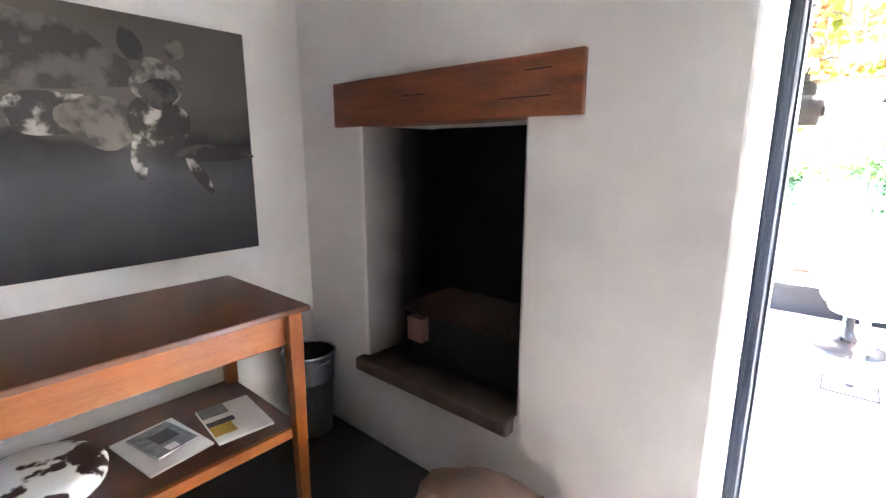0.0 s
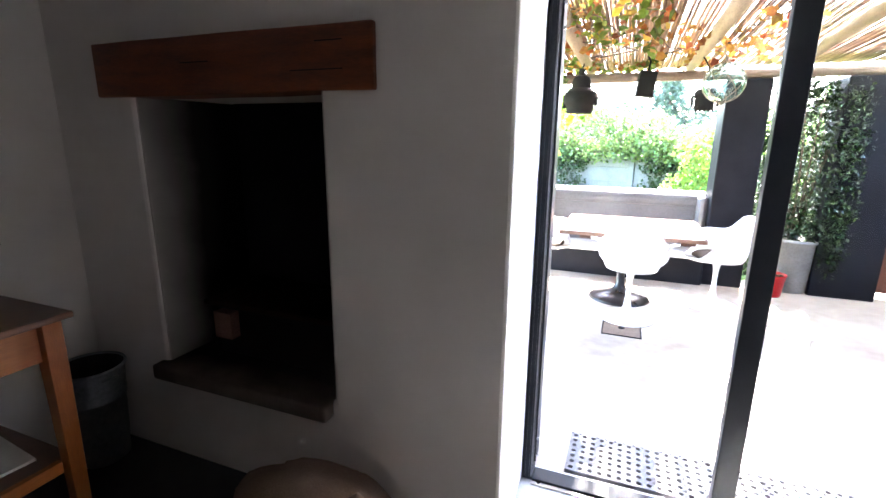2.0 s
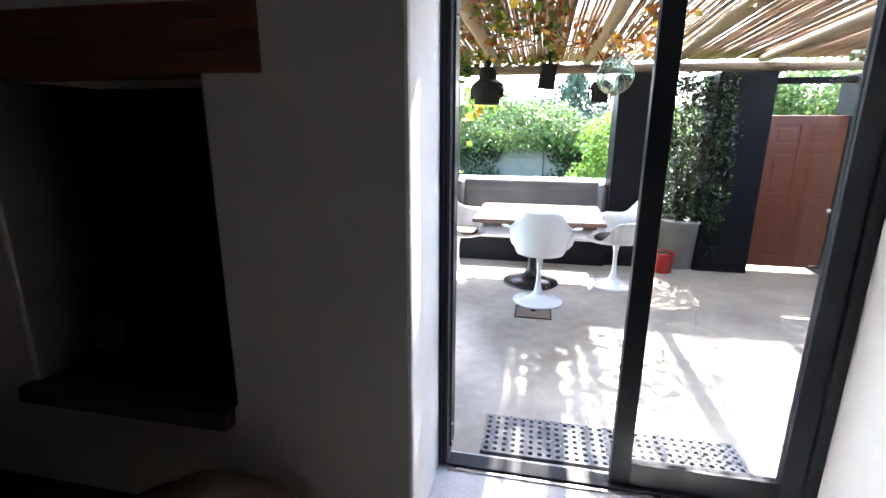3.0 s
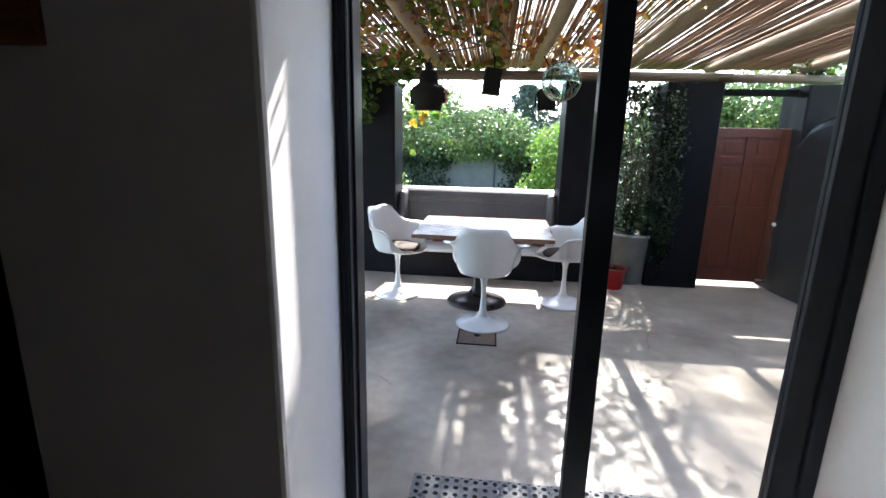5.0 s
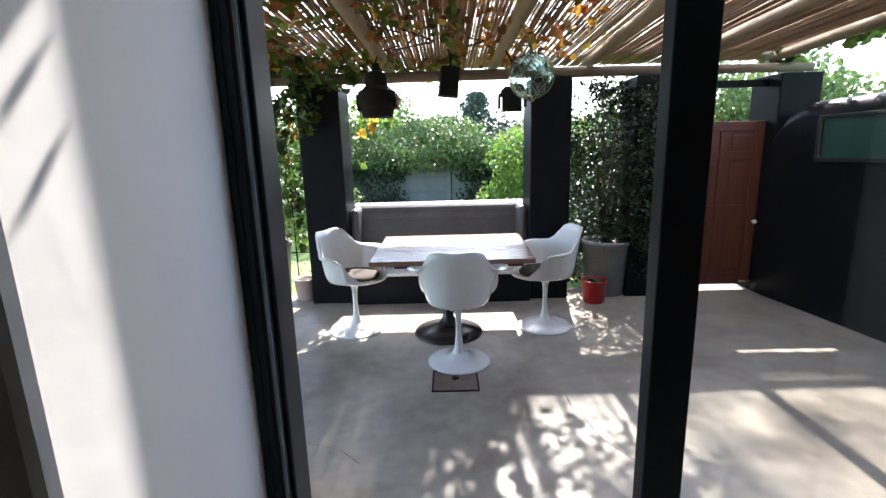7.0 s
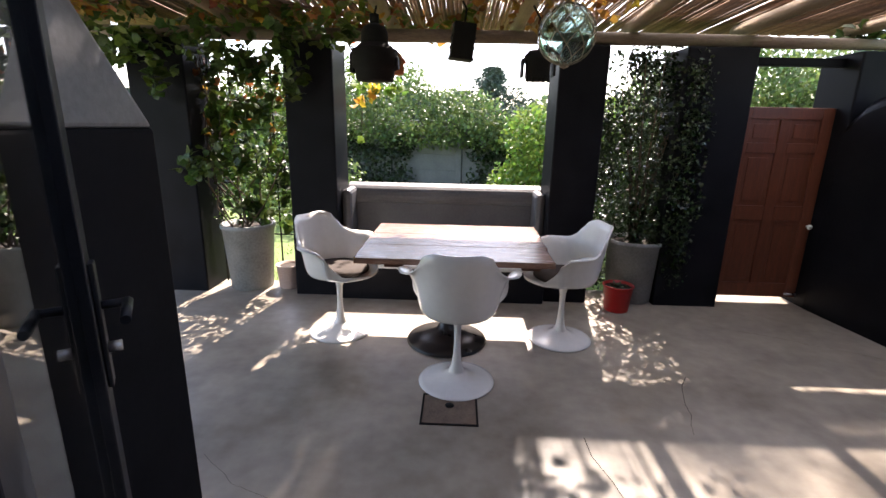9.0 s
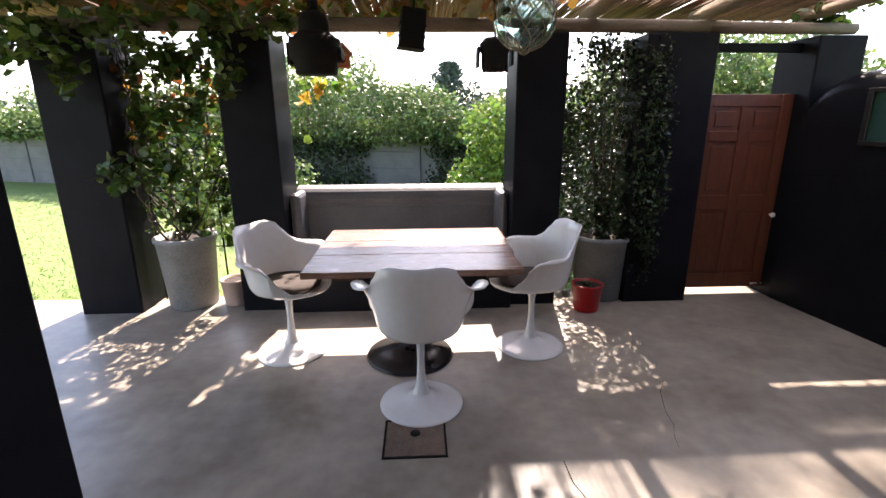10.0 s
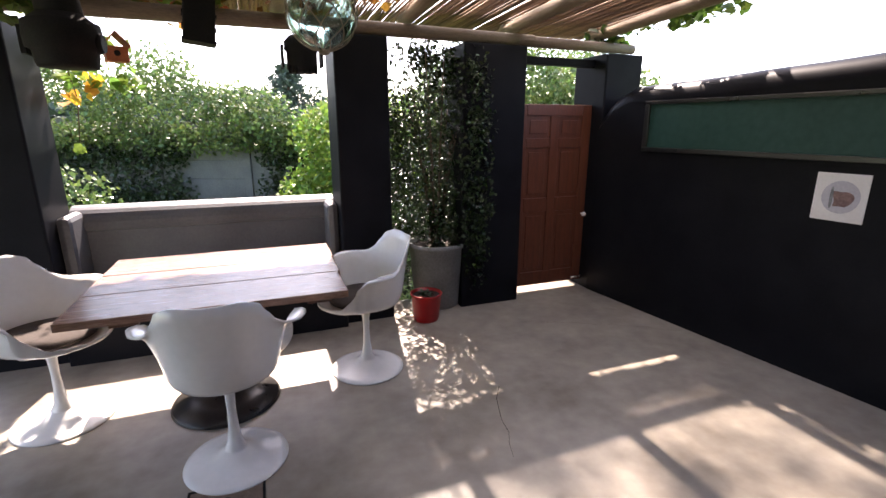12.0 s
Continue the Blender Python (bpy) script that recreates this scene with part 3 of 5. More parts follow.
# Added slab: its pale colour carries the sunlight on the seat
part("seat_slab", B(-0.452, 1.242, 5.715, 6.171, 0.2685, 0.30), SUNLIT_SEAT, bench, "added pale seat top, sunlight put into its colour", 0.008)
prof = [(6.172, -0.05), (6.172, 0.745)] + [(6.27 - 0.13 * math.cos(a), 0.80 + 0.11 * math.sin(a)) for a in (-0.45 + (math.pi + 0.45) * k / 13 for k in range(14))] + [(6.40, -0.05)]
# Backrest and arms are greyed for bounced light, unlike the charcoal seat
part("backrest", prism(bmesh.new(), prof, -0.455, 1.245), BENCH, bench, "rounded top edge, bounced light put into its grey")
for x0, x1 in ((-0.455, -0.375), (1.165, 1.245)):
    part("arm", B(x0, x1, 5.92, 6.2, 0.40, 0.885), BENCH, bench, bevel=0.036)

# wall by the gate, running slightly askew
WD = Vector((0.236, -1.974, 0)).normalized()
WN = Vector((-WD.y, WD.x, 0))                       # towards outside
if WN.x < 0:
    WN = -WN
WS = Vector((3.433, 5.652, 0))


def on_wall(s, off, z):
    return WS + WD * s + WN * off + Vector((0, 0, z))


bm = bmesh.new()
rows = []
for i in range(41):
    s = -0.16 + 5.6 * i / 40
    zt = 1.60 + 0.045 * max(0, min(s, 3)) - 0.30 * max(0, (0.12 - s)) ** 2 * 8
    zt += 0.008 * noise.noise(Vector((s * 2, 0, 0)))
    rows.append([bm.verts.new(on_wall(s, 0, -0.1))] + [bm.verts.new(on_wall(s, 0.14 * (1 - math.cos(a)), zt + 0.12 * math.sin(a))) for a in (math.pi * k / 10 for k in range(11))] + [bm.verts.new(on_wall(s, 0.28, -0.1))])
for a, b in zip(rows, rows[1:]):
    for k in range(len(a) - 1):
        bm.faces.new((a[k], b[k], b[k + 1], a[k + 1])).smooth = 0 < k < len(a) - 2
bm.faces.new(rows[0]); bm.faces.new(rows[-1][::-1])
setting("wall_terrace", bm, WALL_PAINT, "charcoal plastered terrace wall with a rounded top", "wall")


def wall_box(s0, s1, o0, o1, z0, z1):
    bm = bmesh.new()
    v = [bm.verts.new(on_wall(s, o, z)) for z in (z0, z1) for s, o in ((s0, o0), (s1, o0), (s1, o1), (s0, o1))]
    for f in ((3, 2, 1, 0), (4, 5, 6, 7), (0, 1, 5, 4), (1, 2, 6, 5), (2, 3, 7, 6), (3, 0, 4, 7)):
        bm.faces.new([v[i] for i in f])
    return bm


board = thing("chalkboard", "long dark green board in a black frame on the wall", "board", (0, 0, 0))
part("panel", wall_box(0.34, 2.26, -0.006, -0.001, 1.28, 1.585), GREEN_BOARD, board)
for nm, s0, s1, z0, z1 in (("bottom_rail", 0.30, 2.30, 1.25, 1.28), ("top_rail", 0.30, 2.30, 1.585, 1.61), ("frame_end", 0.30, 0.34, 1.28, 1.585), ("frame_end", 2.26, 2.30, 1.28, 1.585)):
    part(nm, wall_box(s0, s1, -0.022, -0.001, z0, z1), BLACK_GLOSS, board, bevel=0.003)

plaque = thing("poster", "white square print with a lilac disc on the dark wall", "poster", (0, 0, 0))
part("sheet", wall_box(1.475, 1.715, -0.006, -0.001, 0.935, 1.19), PAPER, plaque, bevel=0.002)


def disc_on_wall(s, z, rs, rz, off, n=28, wob=0.0):
    bm = bmesh.new()
    bm.faces.new([bm.verts.new(on_wall(s + rs * math.cos(a) * (1 + wob * math.sin(3 * a + 1)), off, z + rz * math.sin(a) * (1 + wob * math.cos(2 * a)))) for a in (2 * math.pi * k / n for k in range(n))])
    return bm


part("printed_disc", disc_on_wall(1.60, 1.065, 0.087, 0.087, -0.0085), LILAC, plaque, "lilac disc")
part("printed_shape", disc_on_wall(1.605, 1.055, 0.045, 0.055, -0.010, 28, 0.3), BROWN_PRINT, plaque, "brown blot of a drawing")
part("printed_shape", disc_on_wall(1.56, 1.06, 0.008, 0.06, -0.0115), GREY_PRINT, plaque)

# gate
gate = thing("wooden_gate", "reddish panelled wooden garden gate, closed", "gate", (2.70, 5.93, 0.055))
GW, GH = 0.72, 1.55
part("stile", B(0, 0.09, 0, 0.04, 0, GH), GATE_WOOD, gate, bevel=0.004)
part("stile", B(GW - 0.09, GW, 0, 0.04, 0, GH), GATE_WOOD, gate, bevel=0.004)
for z0, z1 in ((0, 0.12), (GH - 0.09, GH)):
    part("rail", B(0.09, GW - 0.09, 0.001, 0.039, z0, z1), GATE_WOOD, gate, bevel=0.004)
part("muntin", B(GW / 2 - 0.04, GW / 2 + 0.04, 0, 0.04, 0.12, GH - 0.09), GATE_WOOD, gate, bevel=0.004)
for z0, z1 in ((0.66, 0.78), (1.20, 1.28)):
    for x0, x1 in ((0.09, GW / 2 - 0.04), (GW / 2 + 0.04, GW - 0.09)):
        part("rail", B(x0, x1, 0.001, 0.039, z0, z1), GATE_WOOD, gate, bevel=0.004)
for z0, z1 in ((0.12, 0.66), (0.78, 1.20), (1.28, GH - 0.09)):
    for x0, x1 in ((0.09, GW / 2 - 0.04), (GW / 2 + 0.04, GW - 0.09)):
        panel = part("panel", B(x0 - 0.004, x1 + 0.004, 0.014, 0.028, z0 - 0.004, z1 + 0.004), GATE_WOOD, gate)
        part("raised_field", B(x0 + 0.035, x1 - 0.035, 0.006, 0.014, z0 + 0.035, z1 - 0.035), GATE_WOOD, panel, bevel=0.006)
bm = lathe([(0.0, 0.0), (0.018, 0.002), (0.022, 0.012), (0.014, 0.022), (0.008, 0.03), (0.008, 0.045)], 16)
bmesh.ops.rotate(bm, verts=bm.verts, matrix=Matrix.Rotation(radians(90), 3, "X"))
bmesh.ops.rotate(bm, verts=bm.verts, matrix=Matrix.Rotation(radians(180), 3, "Z"))
bmesh.ops.translate(bm, verts=bm.verts, vec=(GW - 0.03, -0.045, 0.62))
part("knob", bm, KNOB, gate, "white knob")
part("bolt", T([(0.62, -0.008, 0.03), (0.72, -0.008, 0.03)], 0.008), STEEL, gate)
setting("trim", B(2.687, 3.418, 5.93, 6.0, 1.905, 1.965), CHARCOAL, "charcoal lintel rail over the gate", "lintel", 0.004)

# ---- pergola ----
rng = np.random.default_rng(4)
beam = thing("pergola_beam", "long round weathered pole lying on the pillars", "pole", (0, 0, 0))
part("pole", T([(-2.6, 5.835, 2.06), (-0.5, 5.832, 2.058), (1.5, 5.832, 2.06), (2.75, 5.832, 2.055)], [0.046, 0.048, 0.046, 0.042], 14), BEAM_POLE, beam)
tagged(mesh("pergola_beam", T([(2.62, 5.832, 2.05), (3.7, 5.832, 2.045)], [0.042, 0.038], 12), BEAM_POLE), "shorter round weathered pole over the gate", "pole")
RAFT = [-2.35, -1.2, -0.02, 0.93, 1.79, 2.62, 3.45]
RZ0, RZ1 = 2.155, 2.27
for x in RAFT:
    r = 0.05 + 0.008 * rng.random()
    ob = mesh("rafter", T([(x + 0.03 * rng.normal(), 2.37, RZ1), (x + 0.02 * rng.normal(), 4.2, (RZ0 + RZ1) / 2 + 0.01), (x, 6.05, RZ0)], [r, r * 0.95, r * 0.88], 12), POLE)
    tagged(ob, "thick peeled round rafter pole of the pergola", "pole", "pergola rafters")
def roof_z(y):
    return RZ1 + (RZ0 - RZ1) * (y - 2.37) / (6.05 - 2.37) + 0.062


roof = thing("pergola_roof", "rough split laths laid side by side over the pergola rafters", "roof", (0, 0, 0))


def lath_mesh(k, y0, y1, taper=1.0):
    bm = bmesh.new()
    w = 0.0135 + 0.003 * rng.random()
    n = 18
    ph = rng.random() * 9
    rows = []
    for i in range(n + 1):
        y = y0 + (y1 - y0) * i / n
        dx, dz = 0.002 * noise.noise(Vector((y * 0.9, ph, 0))), 0.008 * noise.noise(Vector((y * 1.1, ph, 4)))
        ww = w * (1 + 0.12 * noise.noise(Vector((y * 2, ph, 8))))
        f = taper + (1 - taper) * min(max((y - 5.82) / 0.35, 0.0), 1.0)
        ww *= 0.45 + (f - 0.45) * min(max((y - 3.45) / 0.5, 0.0), 1.0)      # thinner towards the house
        z = roof_z(y) + dz
        rows.append([bm.verts.new(c) for c in ((dx - ww, y, z), (dx, y, z - 0.012), (dx + ww, y, z), (dx, y, z + 0.010))])
    for a, b in zip(rows, rows[1:]):
        for q in range(4):
            bm.faces.new((a[q], a[(q + 1) % 4], b[(q + 1) % 4], b[q])).smooth = True
    bm.faces.new(rows[0]); bm.faces.new(rows[-1][::-1])
    bmesh.ops.recalc_face_normals(bm, faces=bm.faces)
    me = bpy.data.meshes.new("lath")
    bm.to_mesh(me)
    bm.free()
    me.materials.append(LATH)
    me["half"] = w
    return me


LONG = [lath_mesh(k, 3.10 + 0.05 * rng.random(), 6.42 + 0.03 * rng.random(), 0.82 + 0.014 * k) for k in range(9)]
THIN = [lath_mesh(k, 3.10 + 0.05 * rng.random(), 6.42 + 0.03 * rng.random(), 0.25 + 0.024 * k) for k in range(9)]
x = -2.45
last = 0.0
while x < 3.56:
    pool = THIN if rng.random() < (x - 0.5) / 1.4 else LONG
    drift = noise.noise(Vector((x * 2.6, 3.0, 0)))
    k = int(min(8, max(0, round(4 - 9 * drift + rng.normal()))))
    half = pool[k]["half"]
    ob = new("lath", pool[k])
    ob.parent = roof
    gap = -0.003 + (0.004 if x > 1.35 else 0.002) * drift + rng.normal() * 0.0005
    x += last + half + gap
    last = half
    ob.matrix_basis = pose(x, rng.uniform(-0.012, 0.012), rng.uniform(0, 0.012), 0, 0, rng.normal() * 0.004)

# clear corrugated sheets over the laths
bm = bmesh.new()
prev = None
for i in range(481):
    x = -2.5 + 0.0127 * i
    row = []
    for y in (4.15, 5.2, 6.40):
        row.append(bm.verts.new((x, y, roof_z(y) + 0.042 + 0.009 * math.sin(2 * math.pi * x / 0.0762))))
    if prev:
        for k in (0, 1):
            bm.faces.new((prev[k], row[k], row[k + 1], prev[k + 1])).smooth = True
    prev = row
tagged(mesh("roof_sheet", bm, SHEET), "weathered clear corrugated plastic sheet over the pergola laths", "roof sheet")

# ---- climbing plants ----
lr = np.random.default_rng(11)
vine = thing("grape_vine", "climbing vine with green and reddening leaves spread over the pergola", "vine", (0, 0, 0))


def roof_leaves(n, x0, x1, fall):
    x = x0 + (x1 - x0) * lr.random(n) ** fall
    y = 3.2 + 3.2 * lr.random(n) ** 0.9
    c = np.stack([x, y, roof_z(y) + lr.choice([-0.05, 0.075, 0.11], n, p=[0.4, 0.3, 0.3]) + lr.normal(0, 0.03, n)], 1)
    keep = np.array([noise.noise(Vector((p[0] * 1.6, p[1] * 1.6, 2.0))) > -0.22 for p in c])
    return c[keep]


a, b, c = roof_leaves(4300, -2.4, 2.1, 1.2), roof_leaves(3200, -2.4, 1.5, 1.05), roof_leaves(200, -1.6, 1.8, 1.0)
hang = clumps(lr, [(-1.9, 5.62, 2.0, 0.32, 0.16, 0.22), (-1.35, 5.62, 1.98, 0.35, 0.15, 0.2), (-0.75, 5.62, 1.98, 0.24, 0.13, 0.25), (-0.72, 5.66, 1.72, 0.13, 0.10, 0.2), (-2.15, 5.6, 1.9, 0.2, 0.15, 0.18),
                   (-1.72, 5.62, 1.75, 0.16, 0.1, 0.2), (-0.42, 5.6, 2.02, 0.2, 0.12, 0.1), (3.58, 5.2, 2.17, 0.14, 0.6, 0.07), (3.5, 5.9, 2.12, 0.2, 0.15, 0.09)], 690, 0.2)
thin = a[a[:, 0] >= 0.6]
thin = np.concatenate([thin, thin + lr.normal(0, 0.06, thin.shape) * (1, 1, 0.2)])
thin[:, 2] = np.maximum(thin[:, 2], roof_z(thin[:, 1]) + 0.06)
# Overhead leaves use the backlit tint, the hanging ones the plain leaf
leafy("roof_leaves", [leaves(a[a[:, 0] < 0.6], 0.075, lr, "lobed", (0, 0, 1), 0.7), leaves(thin, 0.048, lr, "lobed", (0, 0, 1), 0.7)], BACKLIT_LEAF, vine)["kind"] = "stuff"
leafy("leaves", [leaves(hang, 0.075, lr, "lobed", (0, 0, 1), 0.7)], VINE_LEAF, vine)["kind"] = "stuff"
leafy("autumn_leaves", [leaves(b, 0.07, lr, "lobed", (0, 0, 1), 0.7)], RED_LEAF, vine)["kind"] = "stuff"
leafy("yellow_leaves", [leaves(c, 0.07, lr, "lobed", (0, 0, 1), 0.7)], YELLOW_LEAF, vine)["kind"] = "stuff"
for k in range(16):
    p = Vector((lr.uniform(-2.3, 1.2), 5.6, roof_z(5.6) - 0.04))
    pts = [p.copy()]
    for q in range(6):
        p = p + Vector((lr.normal() * 0.22, -0.32 + lr.normal() * 0.12, 0))
        pts.append(Vector((p.x, p.y, roof_z(p.y) - 0.035 - 0.03 * lr.random())))
    part("vine_stem", T(pts, [0.009 - 0.001 * i for i in range(7)], 6), STEM, vine)


y = clumps(lr, [(-0.36, 6.35, 1.60, 0.10, 0.1, 0.07), (-0.25, 6.4, 1.70, 0.08, 0.1, 0.05)], 20, 0.1)
leafy("yellow_tendril", [leaves(y, 0.075, lr, "lobed")], YELLOW_LEAF, vine)["kind"] = "stuff"
y = clumps(lr, [(-0.34, 6.35, 1.82, 0.13, 0.1, 0.16), (-0.2, 6.4, 1.95, 0.22, 0.1, 0.06), (-0.36, 6.25, 1.28, 0.06, 0.06, 0.06), (-0.12, 6.45, 1.72, 0.16, 0.1, 0.1)], 130, 0.1)
leafy("pale_tendril", [leaves(y, 0.06, lr, "lobed")], BUSH_LEAF, vine)["kind"] = "stuff"
part("vine_stem", T([(-0.42, 6.0, 2.1), (-0.38, 6.3, 1.95), (-0.34, 6.35, 1.6), (-0.36, 6.28, 1.25)], [0.008, 0.006, 0.004, 0.003], 6), STEM, vine)


def trellis_plant():
    t = thing("trellis", "rusty wire trellis between two pillars with a vine climbing it", "trellis", (0, 0, 0))
    for x in (-1.57, -1.40, -1.22, -1.05, -0.88):
        part("upright", T([(x, 6.08, 0), (x, 6.08, 2.0)], 0.007, 6), BLACK_METAL, t)
    for z in (0.45, 0.9, 1.35, 1.8):
        part("crossbar", T([(-1.60, 6.075, z), (-0.835, 6.075, z)], 0.006, 6), BLACK_METAL, t)
    for k in range(11):
        x0 = -1.3 + lr.normal() * 0.1
        pts, x = [], x0
        for q in range(9):
            pts.append((x, 6.02 + 0.05 * lr.normal(), 0.52 + q * 0.19))
            x = min(-0.86, max(-1.58, x + lr.normal() * 0.09 + 0.015 * (k - 5)))
        part("climbing_stem", T(pts, [0.008 - 0.0006 * i for i in range(9)], 6), STEM, t)
    g = clumps(lr, [(-1.25, 6.03, 0.72, 0.28, 0.10, 0.18), (-1.3, 5.95, 1.1, 0.32, 0.18, 0.2), (-1.55, 5.75, 1.05, 0.2, 0.13, 0.16), (-1.2, 6.0, 1.5, 0.36, 0.12, 0.25), (-1.2, 6.0, 1.85, 0.38, 0.12, 0.18), (-0.98, 6.05, 0.95, 0.12, 0.08, 0.5), (-1.5, 6.0, 1.4, 0.14, 0.1, 0.5)], 900, 0.1)
    s = np.stack([lr.uniform(-1.6, -0.84, 1300), lr.normal(6.06, 0.05, 1300), lr.uniform(0.55, 2.0, 1300)], 1)
    r = np.stack([lr.uniform(-1.6, -0.84, 90), lr.normal(6.04, 0.05, 90), lr.uniform(1.3, 2.0, 90)], 1)
    leafy("leaves", [leaves(g, 0.075, lr, "lobed", (0, -0.6, 0.6), 0.7), leaves(s, 0.042, lr, "oval")], VINE_LEAF, t)["kind"] = "stuff"
    leafy("autumn_leaves", [leaves(r, 0.06, lr, "lobed")], RED_LEAF, t)["kind"] = "stuff"


trellis_plant()


def planter(name, label, x, y, r, h, material, wall=0.015, category="plant pot"):
    t = thing(name, label, category, (x, y, 0.0))
    part("pot", lathe([(0, 0.0), (r * 0.76, 0.0), (r * 0.80, 0.01), (r * 0.97, h * 0.93), (r * 1.03, h * 0.94), (r * 1.03, h * 0.99), (r, h), (r - wall, h), (r - wall, h * 0.9), (0, h * 0.9)], 32), material, t)
    return t


p1 = planter("planter", "tall pale grey washed pot holding the climbing vine", -1.29, 5.97, 0.22, 0.57, POT_WHITE)
part("soil", lathe([(0, 0.535), (0.19, 0.53)], 20), SOIL, p1)
p2 = planter("planter", "tall pale grey washed pot holding a dense shrub", 2.02, 5.96, 0.23, 0.53, POT_WHITE)
part("soil", lathe([(0, 0.50), (0.205, 0.495)], 20), SOIL, p2)
p3 = planter("flower_pot", "small bright red plastic pot on the terrace", 1.825, 5.66, 0.118, 0.215, POT_RED, 0.006)
part("soil", lathe([(0, 0.196), (0.106, 0.194)], 16), SOIL, p3)
leafy("seedling", [leaves(clumps(lr, [(0, 0, 0.205, 0.07, 0.07, 0.03)], 24, 0.1), 0.04, lr, "oval")], DARK_LEAF, p3)["kind"] = "stuff"
p4 = planter("flower_pot", "small pale pinkish clay pot beside a pillar", -0.955, 5.97, 0.11, 0.21, POT_PINK, 0.01)
part("soil", lathe([(0, 0.192), (0.09, 0.19)], 16), SOIL, p4)

shrub = thing("potted_shrub", "tall dense dark-leaved shrub growing in a grey pot", "shrub", (2.02, 5.98, 0.5))
for k in range(9):
    a = k * 2.399
    top = Vector((0.25 * math.cos(a), 0.12 * math.sin(a), 1.0 + 0.5 * lr.random()))
    part("branch", T([(0.03 * math.cos(a), 0.03 * math.sin(a), -0.02), (top.x * 0.4, top.y * 0.5, top.z * 0.45), tuple(top)], [0.012, 0.009, 0.004], 6), STEM, shrub)
g = clumps(lr, [(0.0, 0.0, 0.25, 0.30, 0.18, 0.25), (0.05, 0, 0.6, 0.36, 0.2, 0.3), (-0.05, 0, 0.95, 0.34, 0.2, 0.3), (0.08, 0, 1.25, 0.30, 0.18, 0.22), (-0.1, 0, 1.42, 0.22, 0.15, 0.15), (0.24, -0.22, 0.9, 0.16, 0.08, 0.5), (0.24, -0.24, 0.35, 0.16, 0.08, 0.35), (-0.25, 0.05, 0.7, 0.14, 0.14, 0.6), (0.2, 0, 1.4, 0.2, 0.15, 0.15), (0.25, -0.18, 1.3, 0.14, 0.08, 0.2), (0.27, -0.2, -0.05, 0.13, 0.1, 0.3), (0.1, -0.1, 0.12, 0.3, 0.16, 0.16), (-0.27, 0.14, 0.05, 0.15, 0.12, 0.3), (-0.26, 0.16, -0.33, 0.15, 0.12, 0.16), (-0.1, 0.2, 0.1, 0.22, 0.12, 0.25), (-0.33, 0.03, 0.85, 0.1, 0.12, 0.6)], 9800, 0.25)
leafy("leaves", [leaves(g, 0.037, lr, "oval")], DARK_LEAF, shrub)["kind"] = "stuff"


# ---- table and chairs ----
table = thing("dining_table", "plank-topped reddish wooden table on a black pedestal, half in sunlight", "table", (0, 0, 0))
for y0, y1, xa, xb in ((4.60, 4.925, -0.066, 1.082), (4.930, 5.245, -0.07, 1.094), (5.250, 5.575, -0.068, 1.104)):
    part("plank", B(xa, xb, y0, y1, 0.645, 0.68 + 0.001 * (y0 > 5)), TABLE_WOOD, table, bevel=0.004)
for x in (0.10, 0.90):
    part("cleat", B(x, x + 0.11, 4.66, 5.52, 0.612, 0.645), DARK_TOP, table, bevel=0.003)
part("apron", B(0.28, 0.72, 4.85, 5.15, 0.60, 0.645), BLACK_GLOSS, table, bevel=0.004)
part("pedestal", lathe([(0.0, 0.012), (0.265, 0.012), (0.262, 0.02), (0.16, 0.04), (0.075, 0.075), (0.042, 0.14), (0.034, 0.25), (0.036, 0.42), (0.06, 0.56), (0.11, 0.60)], 40, None, 0.47, 5.0), BLACK_GLOSS, table, "black enamelled trumpet foot")
part("foot_ring", lathe([(0.0, 0.0), (0.268, 0.0), (0.27, 0.006), (0.265, 0.012)], 40, None, 0.47, 5.0), BLACK_GLOSS, table)
part("clamp", T([(0.60, 4.60, 0.685), (0.60, 4.585, 0.66), (0.60, 4.60, 0.63)], 0.008, 8), BLACK_METAL, table)

RIM = [(0, 0.812, 0.262), (24, 0.818, 0.270), (38, 0.80, 0.268), (48, 0.745, 0.264), (58, 0.690, 0.268), (68, 0.664, 0.288), (80, 0.657, 0.320), (92, 0.657, 0.338), (104, 0.648, 0.332), (114, 0.60, 0.30), (123, 0.525, 0.268), (138, 0.470, 0.267), (180, 0.455, 0.275)]


def rim(theta):
    t = abs(theta)
    for (a, h0, r0), (b, h1, r1) in zip(RIM, RIM[1:]):
        if t <= b:
            k = (t - a) / (b - a)
            k = k * k * (3 - 2 * k) * 0.6 + k * 0.4
            return h0 + (h1 - h0) * k, r0 + (r1 - r0) * k
    return RIM[-1][1:]


